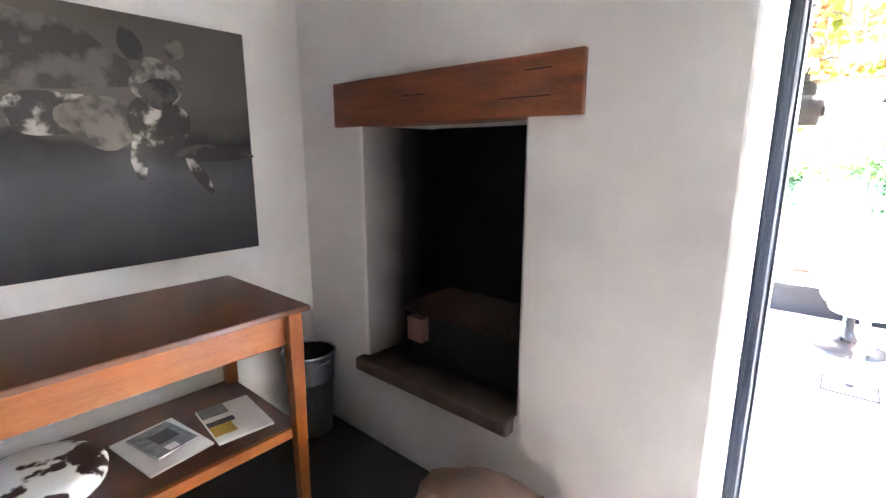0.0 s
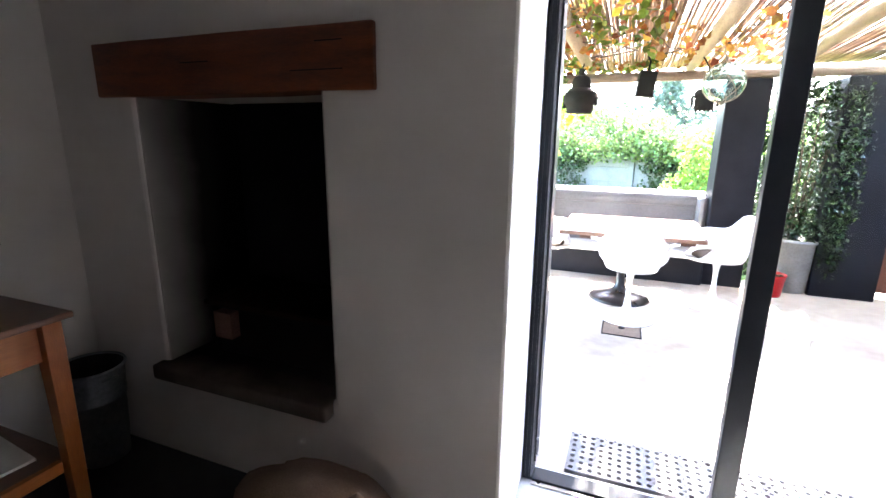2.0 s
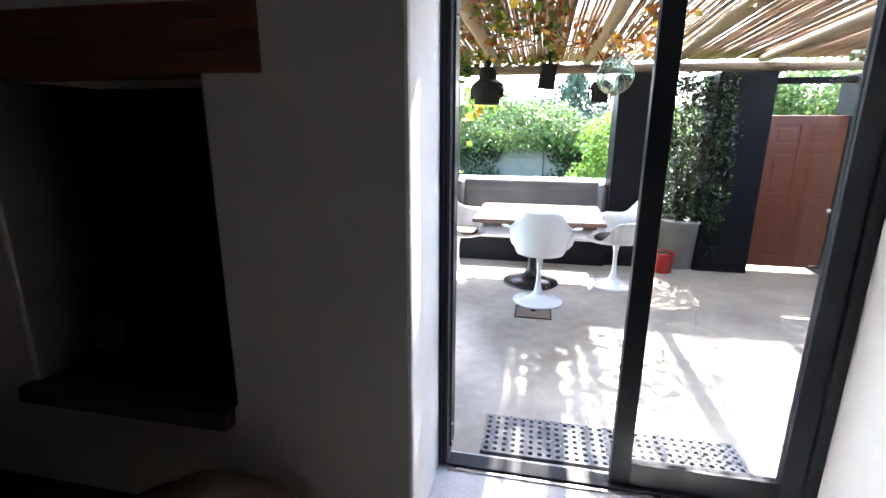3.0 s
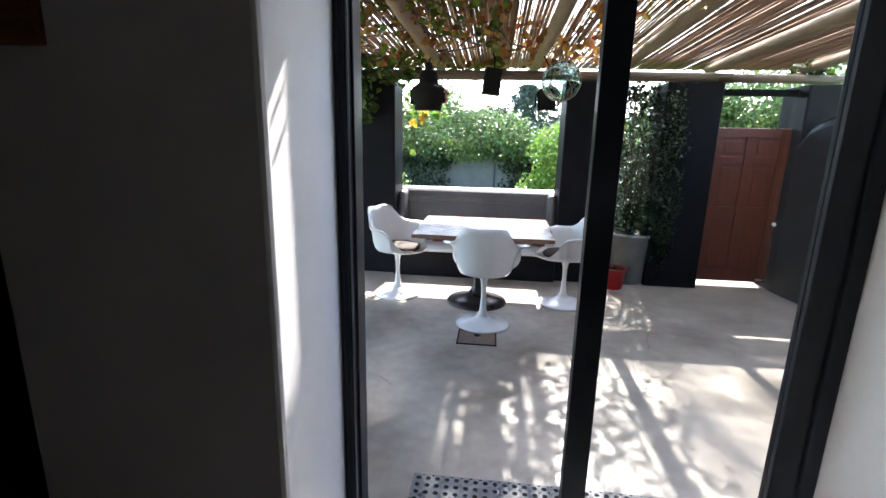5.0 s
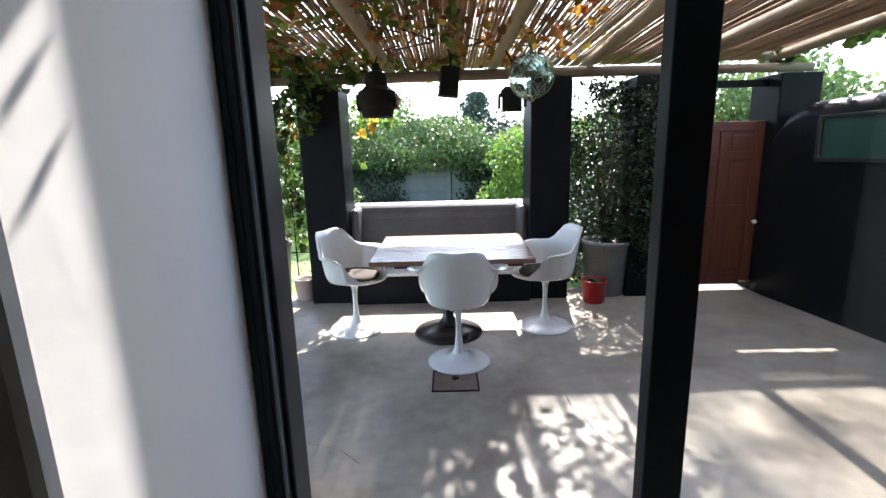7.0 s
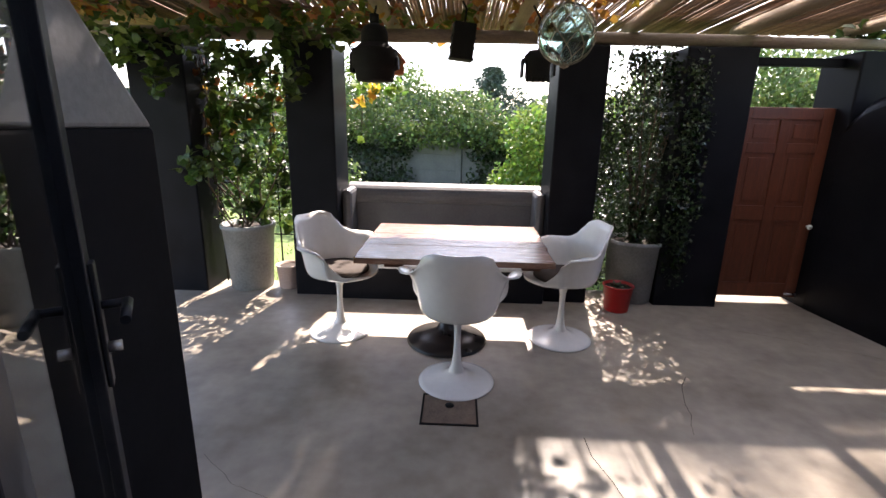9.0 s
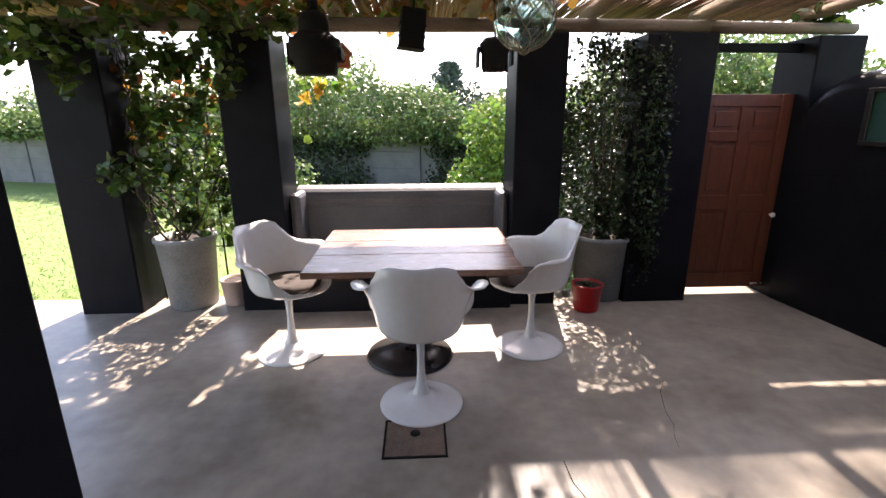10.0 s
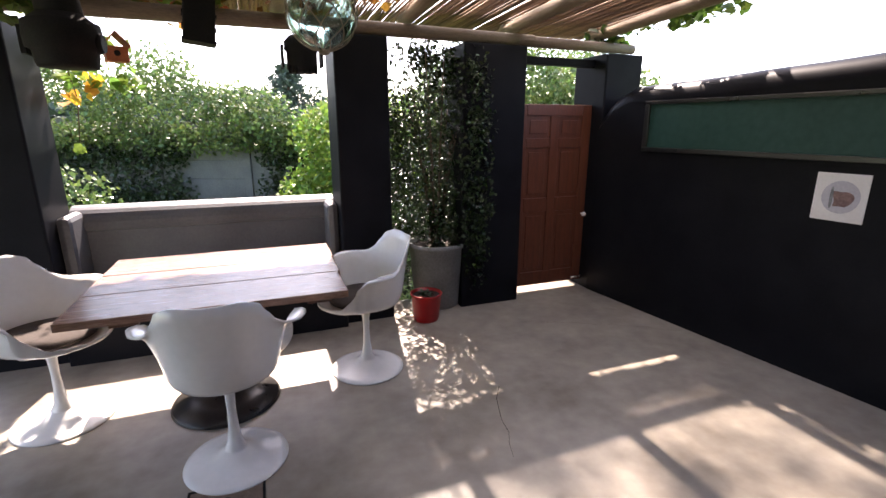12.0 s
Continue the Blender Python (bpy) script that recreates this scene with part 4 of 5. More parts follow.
def tulip_chair():
    t = thing("tulip_chair", "white moulded pedestal armchair with a brown seat cushion", "chair", (0, 0, 0), group="chairs round the table")
    bm = bmesh.new()
    nu, nv = 72, 16
    c = bm.verts.new((0, 0, 0.425))
    rings = []
    for j in range(1, nv + 1):
        v = j / nv
        ring = []
        for i in range(nu):
            th = -180 + 360 * i / nu
            h, r = rim(th)
            if v < 0.4:
                k = v / 0.4
                rr, z = 0.185 * k, 0.425 + 0.008 * k * k
            else:
                s = (v - 0.4) / 0.6
                side = max(0.0, 1 - abs(abs(th) - 85) / 45)
                body = min(r, 0.228) if abs(th) < 115 else r
                rr = 0.185 + (body - 0.185) * math.sin(min(1.0, s * 1.5) * math.pi / 2)
                rr += (r - body) * max(0.0, (s - 0.5) / 0.5) ** 1.4
                z = 0.433 + (h - 0.433) * (1 - math.cos(min(1.0, s / (1 - 0.24 * side)) * math.pi / 2)) ** 0.9
            a = radians(th)
            ring.append(bm.verts.new((rr * math.sin(a), -rr * math.cos(a) * (0.98 if abs(th) > 90 else 1.0), z)))
        rings.append(ring)
    for i in range(nu):
        bm.faces.new((c, rings[0][i], rings[0][(i + 1) % nu])).smooth = True
    for a, b in zip(rings, rings[1:]):
        for i in range(nu):
            bm.faces.new((a[i], b[i], b[(i + 1) % nu], a[(i + 1) % nu])).smooth = True
    shell = part("shell", bm, WHITE_SHELL, t)
    md = shell.modifiers.new("thickness", "SOLIDIFY")
    md.thickness, md.offset = 0.009, 0.0
    part("cushion", lathe([(0.0, 0.436), (0.18, 0.440), (0.205, 0.452), (0.208, 0.464), (0.195, 0.478), (0.1, 0.486), (0.0, 0.486)], 32), CUSHION, t, "brown felt seat cushion")
    part("stem", lathe([(0.048, 0.068), (0.031, 0.105), (0.022, 0.17), (0.0185, 0.25), (0.021, 0.33), (0.034, 0.39), (0.08, 0.418), (0.10, 0.424)], 28), WHITE_SHELL, t)
    part("base", lathe([(0.0, 0.0), (0.212, 0.0), (0.216, 0.005), (0.213, 0.011), (0.19, 0.016), (0.13, 0.027), (0.082, 0.043), (0.048, 0.068)], 44), WHITE_SHELL, t)
    return t


chair = tulip_chair()
chair.matrix_basis = pose(0.54, 4.47, 0, 0, 0, -3)
copy_thing(chair, pose(-0.28, 5.09, 0, 0, 0, -116))
copy_thing(chair, pose(1.25, 5.08, 0, 0, 0, 97))

# floor things
cover = thing("drain_cover", "rusty square drain cover set in the cement floor", "drain cover", (0.508, 4.185, 0))
part("plate", B(-0.135, 0.135, -0.125, 0.125, -0.01, 0.004), RUST, cover, bevel=0.002)
for d in ((-0.145, -0.135, -0.135, 0.135), (0.135, 0.145, -0.135, 0.135), (-0.135, 0.135, -0.135, -0.125), (-0.135, 0.135, 0.125, 0.135)):
    part("rim", B(*d, -0.01, 0.006), BLACK_METAL, cover)
part("finger_hole", lathe([(0.0, 0.0085), (0.022, 0.0085), (0.024, 0.0045)], 16, None, 0.0, 0.03), BLACK_METAL, cover)


def ring_mat(x0, y0, nx, ny, step):
    t = thing("rubber_mat", "grey rubber doormat with rows of round holes", "mat", (x0, y0, 0.0), group="door mats")
    bm = bmesh.new()
    k = 12
    rad = step * 0.27
    for i in range(nx):
        for j in range(ny):
            cx, cy = (i + 0.5) * step, (j + 0.5) * step
            for z, flip in ((0.022, False), (0.001, True)):
                inner = [bm.verts.new((cx + rad * math.cos(2 * math.pi * q / k), cy + rad * math.sin(2 * math.pi * q / k), z)) for q in range(k)]
                outer = []
                for q in range(k):
                    a = 2 * math.pi * q / k
                    m = max(abs(math.cos(a)), abs(math.sin(a)))
                    outer.append(bm.verts.new((cx + step / 2 * math.cos(a) / m, cy + step / 2 * math.sin(a) / m, z)))
                for q in range(k):
                    f = (inner[q], outer[q], outer[(q + 1) % k], inner[(q + 1) % k])
                    bm.faces.new(f[::-1] if flip else f)
                if z > 0.01:
                    top = inner
            for q in range(k):
                bm.faces.new((top[q], top[(q + 1) % k], inner[(q + 1) % k], inner[q]))
    box(bm, -0.004, 0.0, -0.004, ny * step + 0.004, 0.001, 0.022)
    box(bm, nx * step, nx * step + 0.004, -0.004, ny * step + 0.004, 0.001, 0.022)
    box(bm, 0, nx * step, -0.004, 0, 0.001, 0.022)
    box(bm, 0, nx * step, ny * step, ny * step + 0.004, 0.001, 0.022)
    me = bpy.data.meshes.new("mat_body")
    bm.to_mesh(me)
    bm.free()
    me.materials.append(RUBBER)
    ob = new("mat_body", me)
    ob.parent = t


ring_mat(0.302, 2.375, 14, 7, 0.0405)
ring_mat(0.878, 2.375, 14, 7, 0.0405)

crack = thing("floor_crack", "thin dark crack line in the cement floor", "crack", (0, 0, 0))
cr = random.Random(5)
for x0, y0, n, dx, dy in ((1.15, 4.0, 9, 0.03, -0.10), (0.05, 3.4, 8, -0.10, 0.05), (1.9, 4.6, 7, -0.03, -0.09), (2.6, 5.3, 9, 0.11, -0.06)):
    bm = bmesh.new()
    p = (x0, y0)
    prev = None
    for i in range(n):
        w = 0.0016 * (1 - i / n) + 0.0006
        row = (bm.verts.new((p[0] - w, p[1], 0.0012)), bm.verts.new((p[0] + w, p[1], 0.0012)))
        if prev:
            bm.faces.new((prev[0], prev[1], row[1], row[0]))
        prev = row
        p = (p[0] + dx + cr.gauss(0, 0.025), p[1] + dy + cr.gauss(0, 0.025))
    part("crack_line", bm, SOIL, crack)

# ---- hanging things ----
l1 = thing("hanging_spotlight", "old black theatre spotlight with a domed top hung from a rafter", "lamp", (-0.04, 5.27, 1.685))
part("drum", lathe([(0.0, 0.0), (0.115, 0.0), (0.12, 0.012), (0.128, 0.07), (0.148, 0.078), (0.152, 0.13), (0.146, 0.19), (0.125, 0.20), (0.09, 0.23), (0.0, 0.235)], 28), BLACK_METAL, l1)
part("chimney_cap", lathe([(0.088, 0.228), (0.085, 0.29), (0.07, 0.325), (0.03, 0.345), (0.0, 0.347)], 24), BLACK_METAL, l1)
part("neck", T([(0, 0, 0.34), (0, 0, 0.40)], 0.03, 10), BLACK_METAL, l1)
part("side_vent", B(-0.155, -0.13, -0.05, 0.05, 0.05, 0.17), BLACK_METAL, l1, bevel=0.004)
part("hook", T([(0.0, 0, 0.39), (0.012, 0, 0.44), (0.0, 0, 0.50)], 0.007, 6), BLACK_METAL, l1)
part("lens_ring", T([(0.13, -0.02, 0.11), (0.158, -0.022, 0.11)], [0.05, 0.04], 16), BLACK_METAL, l1)
l2 = thing("hanging_spotlight", "boxy black theatre spotlight hung slightly askew", "lamp", (0.51, 5.32, 1.835), 8)
l2.matrix_basis = l2.matrix_basis @ pose(0, 0, 0, 0, 6, 0)
part("housing", B(-0.072, 0.072, -0.06, 0.06, 0.0, 0.215), BLACK_METAL, l2, bevel=0.008)
part("cooling_fin", B(-0.078, 0.078, -0.045, 0.045, 0.06, 0.075), BLACK_METAL, l2)
part("cooling_fin", B(-0.078, 0.078, -0.045, 0.045, 0.12, 0.135), BLACK_METAL, l2)
part("back_rim", B(-0.078, 0.078, -0.066, 0.066, -0.006, 0.008), BLACK_METAL, l2)
part("hook", T([(0, 0, 0.21), (0.0, 0, 0.30), (-0.03, 0, 0.345)], 0.008, 6), BLACK_METAL, l2)
l3 = thing("hanging_spotlight", "small black theatre spotlight with slotted barn doors", "lamp", (1.0, 5.23, 1.70))
part("drum", lathe([(0.0, 0.0), (0.07, 0.0), (0.078, 0.02), (0.078, 0.10), (0.088, 0.11), (0.088, 0.15), (0.06, 0.18), (0.0, 0.185)], 24), BLACK_METAL, l3)
for k in range(5):
    part("slotted_tab", B(-0.075 + 0.032 * k, -0.06 + 0.032 * k, -0.07, -0.06, -0.012, 0.03), BLACK_METAL, l3)
part("barn_door", B(-0.105, -0.092, -0.05, 0.05, 0.02, 0.13), BLACK_METAL, l3, bevel=0.003)
part("barn_door", B(0.092, 0.105, -0.05, 0.05, 0.03, 0.14), BLACK_METAL, l3, bevel=0.003)
part("hook", T([(0, 0, 0.18), (0.0, 0, 0.36), (-0.05, 0, 0.44)], 0.007, 6), BLACK_METAL, l3)

flt = thing("glass_float", "sea-green glass fishing float in a knotted cord net", "glass float", (1.03, 4.57, 1.86))
R = 0.138
bm = bmesh.new()
bmesh.ops.create_uvsphere(bm, u_segments=36, v_segments=20, radius=R)
globe = part("globe", bm, FLOAT_GLASS, flt, "hollow sea-green glass ball", smooth=True)
globe.visible_shadow = False
md = globe.modifiers.new("thickness", "SOLIDIFY")
md.thickness, md.offset = 0.010, -1.0
bm = bmesh.new()
for sgn in (-1, 1):
    for k in range(9):
        pts = []
        for q in range(15):
            ph = radians(-82 + 164 * q / 14)
            a = 2 * math.pi * k / 9 + sgn * (ph * 0.75)
            rr = (R + 0.004) * math.cos(ph)
            pts.append((rr * math.cos(a), rr * math.sin(a), (R + 0.004) * math.sin(ph)))
        tube(bm, pts, [0.0023] * 15, 5)
net = part("net", bm, ROPE, flt, "knotted brown cord net")
net["kind"] = "stuff"
part("knot", lathe([(0, -0.158), (0.02, -0.15), (0.026, -0.138), (0.016, -0.128)], 12), ROPE, flt)
part("cord", T([(0, 0, R), (-0.02, 0.01, R + 0.10), (-0.09, 0.0, 0.33)], [0.012, 0.005, 0.004], 6), ROPE, flt)

bird = thing("bird_house", "small terracotta-coloured bird house hanging from the pergola", "bird house", (-0.01, 6.02, 1.80), 20)
bird.matrix_basis = bird.matrix_basis @ Matrix.Scale(0.78, 4)
part("box", B(-0.075, 0.075, -0.06, 0.06, 0, 0.11), BIRD_RED, bird, bevel=0.004)
bm = bmesh.new()
prism(bm, [(-0.09, 0.105), (0.0, 0.20), (0.09, 0.105), (0.09, 0.12), (0.0, 0.215), (-0.09, 0.12)], -0.10, 0.10)
bmesh.ops.rotate(bm, verts=bm.verts, matrix=Matrix.Rotation(radians(90), 3, "Z"))
part("roof", bm, BIRD_RED, bird)
part("entrance", T([(0, -0.0605, 0.06), (0, -0.064, 0.06)], 0.022, 14), BLACK_METAL, bird)
part("hanger", T([(0, 0, 0.20), (0, -0.02, 0.50)], 0.003, 5), BLACK_METAL, bird)

# ---- garden ----
gw = thing("garden_wall", "grey precast concrete panel garden wall half hidden by creeper", "wall", (0, 0, 0))
gw["kind"] = "structure"
WA, WB = Vector((-13.5, 16.4, 0)), Vector((6.0, 9.0, 0))
L = (WB - WA).length
ang = math.degrees(math.atan2(WB.y - WA.y, WB.x - WA.x))
gw.matrix_basis = pose(WA.x, WA.y, -0.05, 0, 0, ang)
u = 0.0
while u < L:
    part("post", B(u - 0.06, u + 0.06, -0.06, 0.06, 0, 1.62), CONCRETE, gw, bevel=0.01)
    for q in range(5):
        part("panel", B(u + 0.06, u + 1.44, -0.022, 0.022, 0.31 * q, 0.31 * q + 0.3095), CONCRETE, gw, bevel=0.008)
    u += 1.5


def along(u, off, z):
    d = (WB - WA).normalized()
    nrm = Vector((d.y, -d.x, 0))
    p = WA + d * u + nrm * off
    return (p.x, p.y, z)


gr = np.random.default_rng(23)
hedge = thing("hedge", "sunlit creeper hedge spilling over the garden wall", "hedge", (0, 0, 0))
crown, creeper, rest = [], [], []
for i in range(64):
    u = L * (i + 0.5) / 64
    bare = 13.9 < u < 15.3
    near = 9.0 < u < 20.0
    rise = 0.42 * max(0.0, min(1.0, (u - 9.5) / 1.5, (15.4 - u) / 1.6)) - (0.15 if 15.0 < u < 18 else 0.0)
    (crown if near else rest).append((*along(u, 0.12 + 0.25 * gr.random(), 1.36 + rise + 0.5 * gr.random()), 0.36 + 0.2 * gr.random(), 0.36, 0.26 + 0.3 * max(0.0, rise) + 0.2 * gr.random()))
    (crown if near else rest).append((*along(u + 0.1, 0.22, 1.22 + 0.12 * gr.random()), 0.36, 0.24, 0.26))
    if not bare and near:
        (creeper if near else rest).append((*along(u, 0.16, 0.85 + 0.12 * gr.random()), 0.30, 0.14, 0.32))
        (creeper if near else rest).append((*along(u, 0.18, 0.35), 0.32, 0.16, 0.36))
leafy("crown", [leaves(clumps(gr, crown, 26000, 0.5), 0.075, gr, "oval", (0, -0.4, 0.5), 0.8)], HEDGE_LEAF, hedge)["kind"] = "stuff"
# Lower creeper takes the dark leaf colour for the shade below the crown
leafy("shaded_creeper", [leaves(clumps(gr, creeper, 15000, 0.3), 0.07, gr, "oval", (0, -0.6, 0.3), 0.8)], DARK_LEAF, hedge)["kind"] = "stuff"
leafy("far_stretch", [leaves(clumps(gr, rest, 9000, 0.5), 0.11, gr, "oval", (0, -0.4, 0.5), 0.8)], HEDGE_LEAF, hedge)["kind"] = "stuff"


def bush(name, label, blobs, n, size, material, trunk=True, category="bush", shape="oval", shell=0.5):
    cx, cy = blobs[0][0], blobs[0][1]
    t = thing(name, label, category, (cx, cy, -0.05))
    if trunk:
        for k in range(5):
            b = blobs[k % len(blobs)]
            part("limb", T([(0.05 * math.cos(k), 0.05 * math.sin(k), 0), ((b[0] - cx) * 0.5, (b[1] - cy) * 0.5, b[2] * 0.5), (b[0] - cx, b[1] - cy, b[2])], [0.05, 0.03, 0.012], 7), STEM, t)
    c = clumps(gr, blobs, n, shell) - np.array([cx, cy, -0.05])
    ob = leafy("crown", [leaves(c, size, gr, shape)], material, t)
    ob["kind"] = "stuff"
    return t


bush("garden_bush", "bright green sunlit bush near the terrace", [(1.75, 8.6, 0.7, 0.62, 0.5, 0.62), (1.6, 8.7, 1.3, 0.5, 0.42, 0.4), (2.2, 8.5, 1.4, 0.5, 0.5, 0.45), (1.3, 8.7, 0.55, 0.4, 0.4, 0.45), (2.4, 8.4, 0.7, 0.5, 0.5, 0.6)], 7500, 0.075, BUSH_LEAF)
bush("garden_bush", "leafy green bush behind the gate", [(3.97, 8.9, 1.2, 0.85, 0.5, 0.9), (3.6, 9.0, 1.95, 0.75, 0.5, 0.5), (4.45, 8.8, 2.05, 0.75, 0.5, 0.5), (5.2, 8.9, 1.6, 0.85, 0.5, 0.6)], 10500, 0.075, HEDGE_LEAF)
bush("garden_bush", "dark shrub in the bed behind the pot", [(2.0, 7.0, 0.45, 0.5, 0.3, 0.5), (1.75, 7.05, 0.9, 0.3, 0.25, 0.35), (2.3, 7.0, 0.9, 0.35, 0.25, 0.4)], 3500, 0.06, DARK_LEAF)
bush("garden_bush", "shrubs in the bed outside the trellis", [(-1.4, 8.8, 0.5, 0.6, 0.5, 0.5), (-2.2, 9.2, 0.6, 0.6, 0.5, 0.6)], 2600, 0.07, HEDGE_LEAF)
bush("garden_tree", "green tree behind the terrace wall", [(7.4, 11.5, 2.3, 1.2, 1.0, 0.8), (8.4, 11.5, 2.0, 1.0, 1.0, 0.7), (6.6, 11.6, 1.9, 0.8, 0.8, 0.6)], 5200, 0.12, HEDGE_LEAF, True, "tree")
for x, y, r, h in ((-3.5, 38, 3.0, 4.3), (-9, 40, 3.6, 4.2), (-16, 36, 3.4, 4.0), (-0.2, 48, 2.6, 5.2), (8, 46, 3.4, 4.6), (15, 44, 4, 5.0), (-24, 40, 4, 4.6), (24, 42, 4, 5.0), (34, 36, 4, 5.5)):
    bush("distant_tree", "hazy green tree far beyond the garden wall", [(x, y, h * 0.55, r, r, h * 0.33), (x + r * 0.6, y, h * 0.5, r * 0.7, r, h * 0.3), (x - r * 0.6, y, h * 0.45, r * 0.7, r, h * 0.3)], 1500, 0.55, FAR_LEAF, True, "tree")

con = thing("conifer", "dark blue-green conifer beyond the garden", "tree", (3.15, 44, 0))
part("trunk", T([(0, 0, -0.1), (0, 0, 3), (0, 0, 6.2)], [0.22, 0.14, 0.03], 8), STEM, con)
cc = []
for q in range(17):
    z = 0.8 + 5.3 * q / 16
    rad = 5.6 * (1 - q / 17.2) ** 0.85 + 0.1
    for k in range(9):
        a = k * 0.698 + q * 1.1 + gr.normal() * 0.15
        ln = rad * gr.uniform(0.4, 1.15)
        tt = gr.random(46) ** 0.7
        pts = np.stack([np.cos(a) * ln * 1.15 * tt, np.sin(a) * ln * tt, z - 0.12 * tt * ln - 0.05], 1) + gr.normal(0, 0.09, (46, 3))
        cc.append(pts)
leafy("foliage", [leaves(np.concatenate(cc), 0.27, gr, "oval")], FAR_LEAF, con)["kind"] = "stuff"

n = 26000
c = np.stack([gr.uniform(-9, 3, n), 6.2 + 8 * gr.random(n) ** 1.6, np.full(n, -0.02)], 1)
v, f = leaves(c, 0.05, gr, "needle", None)
tagged(leafy("grass", [(v, f)], GRASS_BLADE), "short mown green lawn grass", "grass", kind="stuff")

# ---- living room things ----
console = thing("console_table", "honey pine console table with a dark polished top and shelf", "table", (0, 0, 0))
TX0, TX1, TY0, TY1, TZ = -1.862, -1.175, -0.45, 1.38, 0.90
part("tabletop", B(TX0, TX1, TY0, TY1, TZ - 0.022, TZ), DARK_TOP, console, "dark polished top", 0.006)
for x, y in ((TX1 - 0.075, TY1 - 0.085), (TX0 + 0.02, TY1 - 0.085), (TX1 - 0.075, TY0 + 0.03), (TX0 + 0.02, TY0 + 0.03)):
    bm = bmesh.new()
    rows = []
    for z, s in ((0.035, 0.020), (TZ - 0.16, 0.028), (TZ - 0.022, 0.028)):
        rows.append([bm.verts.new((x + 0.028 + sx * s, y + 0.028 + sy * s, z)) for sx, sy in ((-1, -1), (1, -1), (1, 1), (-1, 1))])
    for a, b in zip(rows, rows[1:]):
        for q in range(4):
            bm.faces.new((a[q], a[(q + 1) % 4], b[(q + 1) % 4], b[q]))
    bm.faces.new(rows[0]); bm.faces.new(rows[-1][::-1])
    leg = part("leg", bm, PINE_LEG, console, bevel=0.003)
    part("glass_cup", lathe([(0, 0), (0.036, 0.0), (0.038, 0.03), (0.034, 0.037), (0.0, 0.037)], 18, None, x + 0.028, y + 0.028), FLOAT_GLASS, console, "glass caster cup")
part("apron", B(TX1 - 0.068, TX1 - 0.046, TY0 + 0.086, TY1 - 0.085, TZ - 0.15, TZ - 0.022), PINE, console, bevel=0.003)
part("apron", B(TX0 + 0.03, TX0 + 0.05, TY0 + 0.086, TY1 - 0.085, TZ - 0.15, TZ - 0.022), PINE, console, bevel=0.003)
part("end_apron", B(TX0 + 0.076, TX1 - 0.075, TY1 - 0.06, TY1 - 0.04, TZ - 0.15, TZ - 0.022), PINE, console, bevel=0.003)
part("shelf", B(TX0 + 0.02, TX1 - 0.076, TY0 + 0.03, TY1 - 0.04, 0.365, 0.385), DARK_TOP, console, "dark lower shelf", 0.003)
part("shelf_edge", B(TX1 - 0.0755, TX1 - 0.052, TY0 + 0.086, TY1 - 0.085, 0.345, 0.388), PINE, console, bevel=0.003)


def book(name, label, cx, cy, w, d, h, turn, z, cover, prints):
    t = thing(name, label, "book", (cx, cy, z), turn)
    part("pages", B(-w / 2 + 0.003, w / 2 - 0.002, -d / 2 + 0.003, d / 2 - 0.003, 0.002, h - 0.002), PAPER, t)
    front = part("cover", B(-w / 2, w / 2, -d / 2, d / 2, h - 0.002, h), cover, t, bevel=0.0006)
    part("back_cover", B(-w / 2, w / 2, -d / 2, d / 2, 0, 0.002), cover, t)
    for k, (x0, x1, y0, y1, m) in enumerate(prints):
        part("print", B(x0, x1, y0, y1, h, h + 0.0006 + 0.0004 * k), m, front)
    return t


book("book", "large white book lying under a smaller one on the shelf", -1.50, 0.91, 0.31, 0.23, 0.008, 8, 0.386, PAPER, [])
book("magazine", "smaller book with a grey photograph on its cover", -1.52, 0.92, 0.21, 0.155, 0.010, 12, 0.3945, GREY_PRINT,
     [(-0.09, 0.095, -0.07, 0.07, GREY_PRINT), (-0.05, 0.03, -0.03, 0.05, BLACK_GLOSS), (0.06, 0.095, -0.03, 0.01, PAPER)])
bk = book("book", "white book with a grey, black and yellow cover design", -1.475, 1.175, 0.30, 0.215, 0.009, -6, 0.386, PAPER,
          [(-0.148, -0.06, -0.105, 0.0, GREY_PRINT), (0.02, 0.10, -0.105, -0.02, YELLOW_PRINT), (-0.02, 0.018, -0.105, 0.0, BLACK_GLOSS)])

pouf = thing("hide_cushion", "round brown-and-white cowhide cushion on the shelf", "cushion", (-1.53, 0.535, 0.386))
part("cover", lathe([(0, 0), (0.185, 0.0), (0.206, 0.02), (0.212, 0.05), (0.20, 0.068), (0.165, 0.083), (0.08, 0.089), (0.0, 0.090)], 36), COWHIDE, pouf)

bucket = thing("metal_bucket", "galvanised metal bucket standing in the corner", "bucket", (-1.705, 1.69, 0))
body = part("body", lathe([(0, 0.008), (0.098, 0.008), (0.10, 0.0), (0.104, 0.004), (0.120, 0.30), (0.125, 0.305), (0.121, 0.31), (0.126, 0.33), (0.122, 0.335), (0.133, 0.445)], 36), ZINC, bucket)
part("rim", lathe([(0.131, 0.440), (0.139, 0.443), (0.141, 0.451), (0.137, 0.458), (0.131, 0.457), (0.130, 0.448)], 36), ZINC, body, "rolled rim")
# Separate lining, much darker than the zinc body
part("inside", lathe([(0.1315, 0.449), (0.122, 0.36), (0.10, 0.02), (0.0, 0.018)], 36), BLACK_METAL, body, "dark inside")
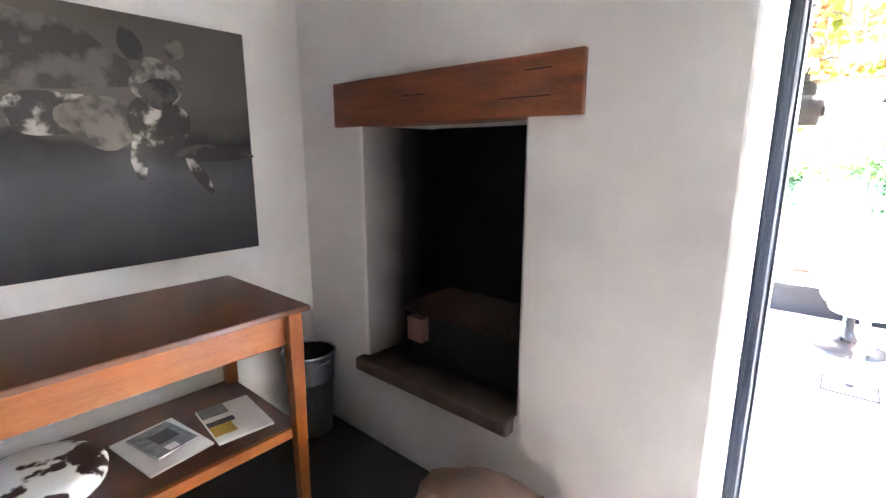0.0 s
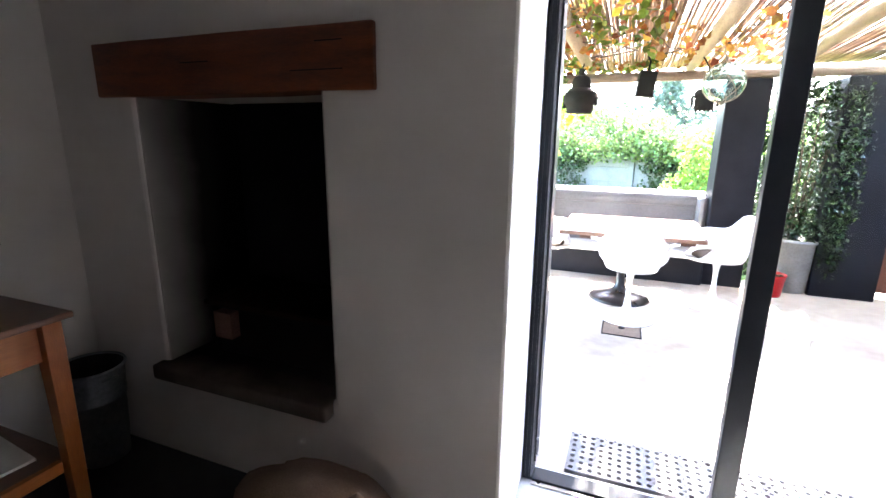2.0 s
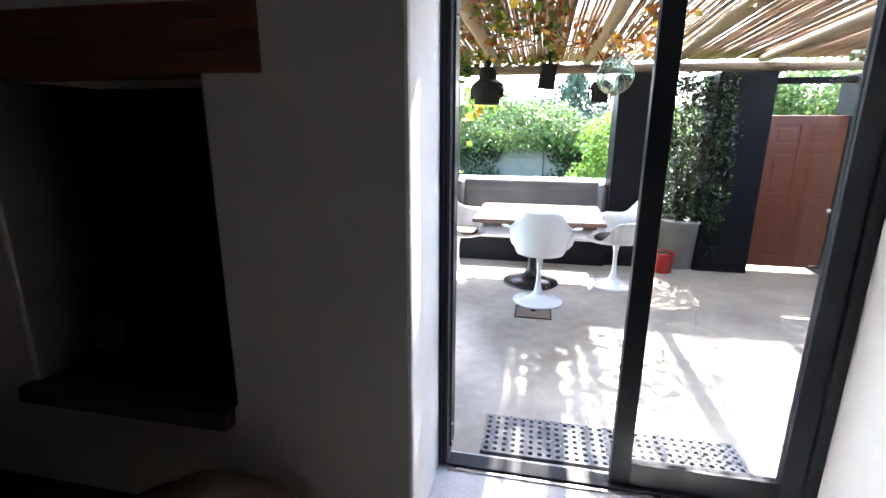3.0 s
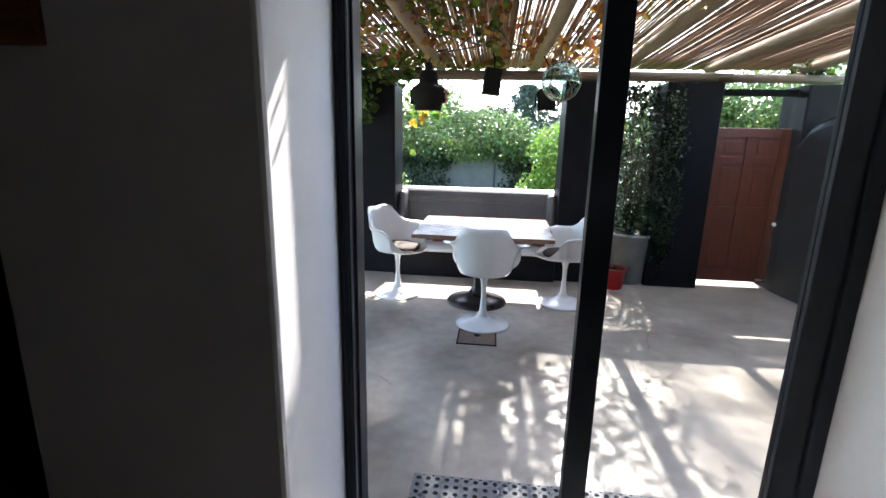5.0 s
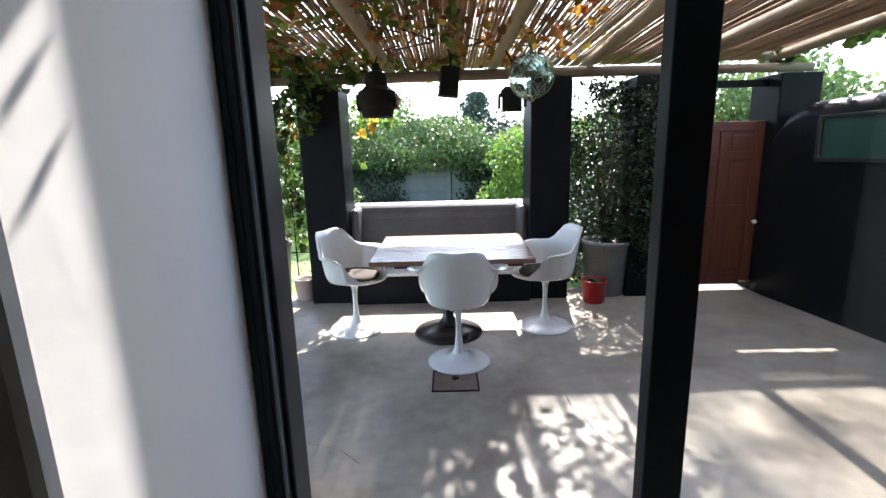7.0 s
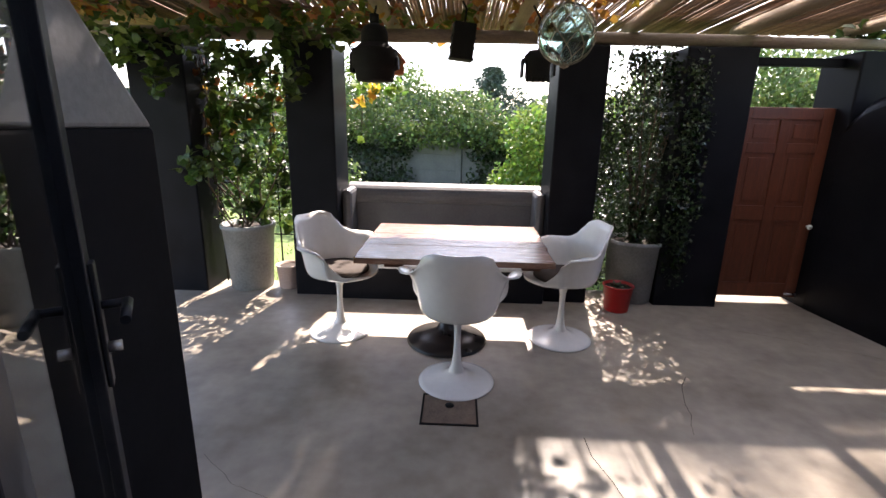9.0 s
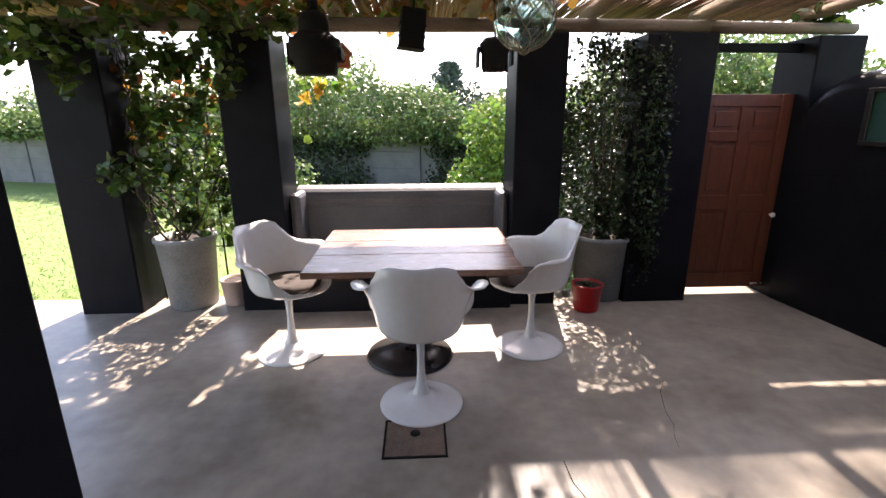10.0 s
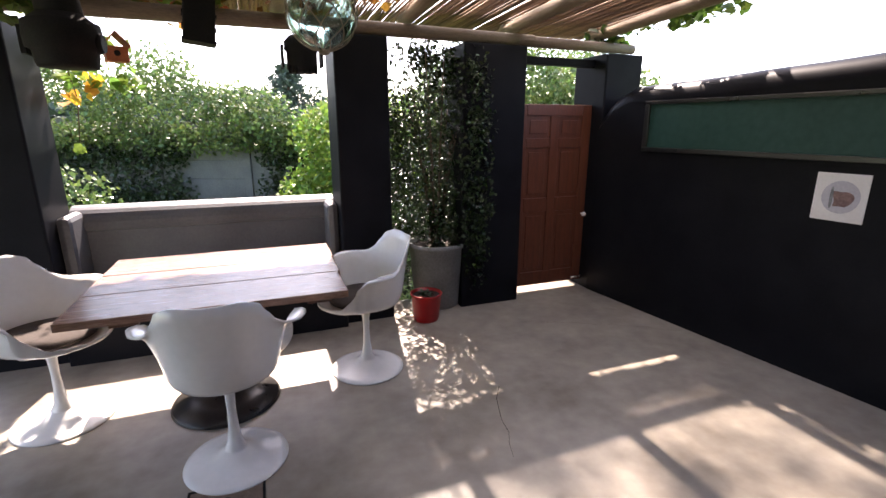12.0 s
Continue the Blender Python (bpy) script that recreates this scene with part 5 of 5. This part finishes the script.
for sgn in (-1, 1):
    pts = [(sgn * (0.128 + 0.025 * math.sin(a)), 0.03 * math.cos(a), 0.415 + 0.012 * math.sin(a)) for a in (math.pi * k / 8 for k in range(9))]
    part("ear_handle", T(pts, 0.005, 6), ZINC, body)

heap = thing("plush_cushion", "brown plush floor cushion slumped against the wall", "cushion", (-0.44, 1.58, 0.0))
bm = bmesh.new()
bmesh.ops.create_icosphere(bm, subdivisions=4, radius=1.0)
for v in bm.verts:
    k = 1 + 0.14 * noise.noise(v.co * 2.2) + 0.04 * noise.noise(v.co * 7)
    sx = 1 if v.co.x > 0 else 1.15
    v.co = Vector((v.co.x * 0.31 * sx * k, min(v.co.y * 0.24 * k, 0.25), max(0.0, 0.145 + v.co.z * 0.185 * k - 0.12 * max(v.co.x, 0) ** 2)))
part("cover", bm, FLUFF, heap, smooth=True)
bm = bmesh.new()
bmesh.ops.create_icosphere(bm, subdivisions=4, radius=1.0)
for v in bm.verts:
    u = (v.co.z + 1) / 2
    k = (1.02 - u) ** 0.75 * (1 + 0.15 * noise.noise(v.co * 2.5))
    d = Vector((v.co.x, v.co.y, 0))
    d = d.normalized() if d.length > 1e-4 else d
    v.co = Vector((0.155 + d.x * 0.105 * k + 0.03 * u, -0.02 + d.y * 0.075 * k, 0.20 + 0.165 * u))
part("ear_flap", bm, FLUFF_PALE, heap, "paler pointed flap", smooth=True)

# painting
art = thing("painting", "large grey and sepia canvas with a dappled resting shape", "painting", (0, 0, 0))
PX = XL + 0.028
part("canvas", B(XL, PX, -0.28, 1.535, 1.02, 2.0), CANVAS, art, bevel=0.002)


def patch(outline, material, off, label=""):
    """A flat painted patch on the canvas: outline of (y, z)."""
    bm = bmesh.new()
    bm.faces.new([bm.verts.new((PX + off, y, z)) for y, z in outline])
    bmesh.ops.triangulate(bm, faces=bm.faces)
    return part("painted_shape", bm, material, art, label)


def blob(cy, cz, ry, rz, tilt=0.0, wob=0.12, seed=0, n=30):
    out = []
    for k in range(n):
        a = 2 * math.pi * k / n
        r = 1 + wob * noise.noise(Vector((math.cos(a) * 1.5, math.sin(a) * 1.5, seed * 3.7)))
        y, z = ry * r * math.cos(a), rz * r * math.sin(a)
        c, s = math.cos(radians(tilt)), math.sin(radians(tilt))
        out.append((cy + y * c - z * s, cz + y * s + z * c))
    return out


patch(blob(0.55, 1.82, 0.50, 0.14, -4, 0.5, 1), SCRUB, 0.0008)
patch(blob(0.0, 1.80, 0.27, 0.15, 0, 0.5, 9), SCRUB, 0.0010)
patch(blob(1.35, 1.47, 0.17, 0.035, -3, 0.4, 14), DARK_PAINT, 0.0006)
patch(blob(0.45, 1.565, 0.30, 0.028, 2, 0.4, 15), PALE_PAINT, 0.0011)
patch(blob(0.82, 1.62, 0.15, 0.085, 6, 0.3, 2), PELT, 0.0014)
patch(blob(0.95, 1.59, 0.14, 0.10, -8, 0.25, 12), MID_PAINT, 0.0016)
patch(blob(1.145, 1.585, 0.115, 0.125, -6, 0.25, 3), PELT, 0.0018)
patch(blob(1.157, 1.75, 0.095, 0.088, 0, 0.2, 4), PALE_PAINT, 0.0022)
patch(blob(1.157, 1.705, 0.072, 0.058, 0, 0.3, 11), DARK_PAINT, 0.0024)
patch(blob(1.075, 1.885, 0.042, 0.058, 18, 0.2, 5), DARK_PAINT, 0.0026)
patch(blob(1.235, 1.89, 0.038, 0.040, -25, 0.2, 6), MID_PAINT, 0.0026)
patch(blob(1.058, 1.44, 0.026, 0.085, 2, 0.3, 7), PELT, 0.0026)
patch(blob(1.285, 1.39, 0.025, 0.115, 26, 0.3, 8), PELT, 0.0026)
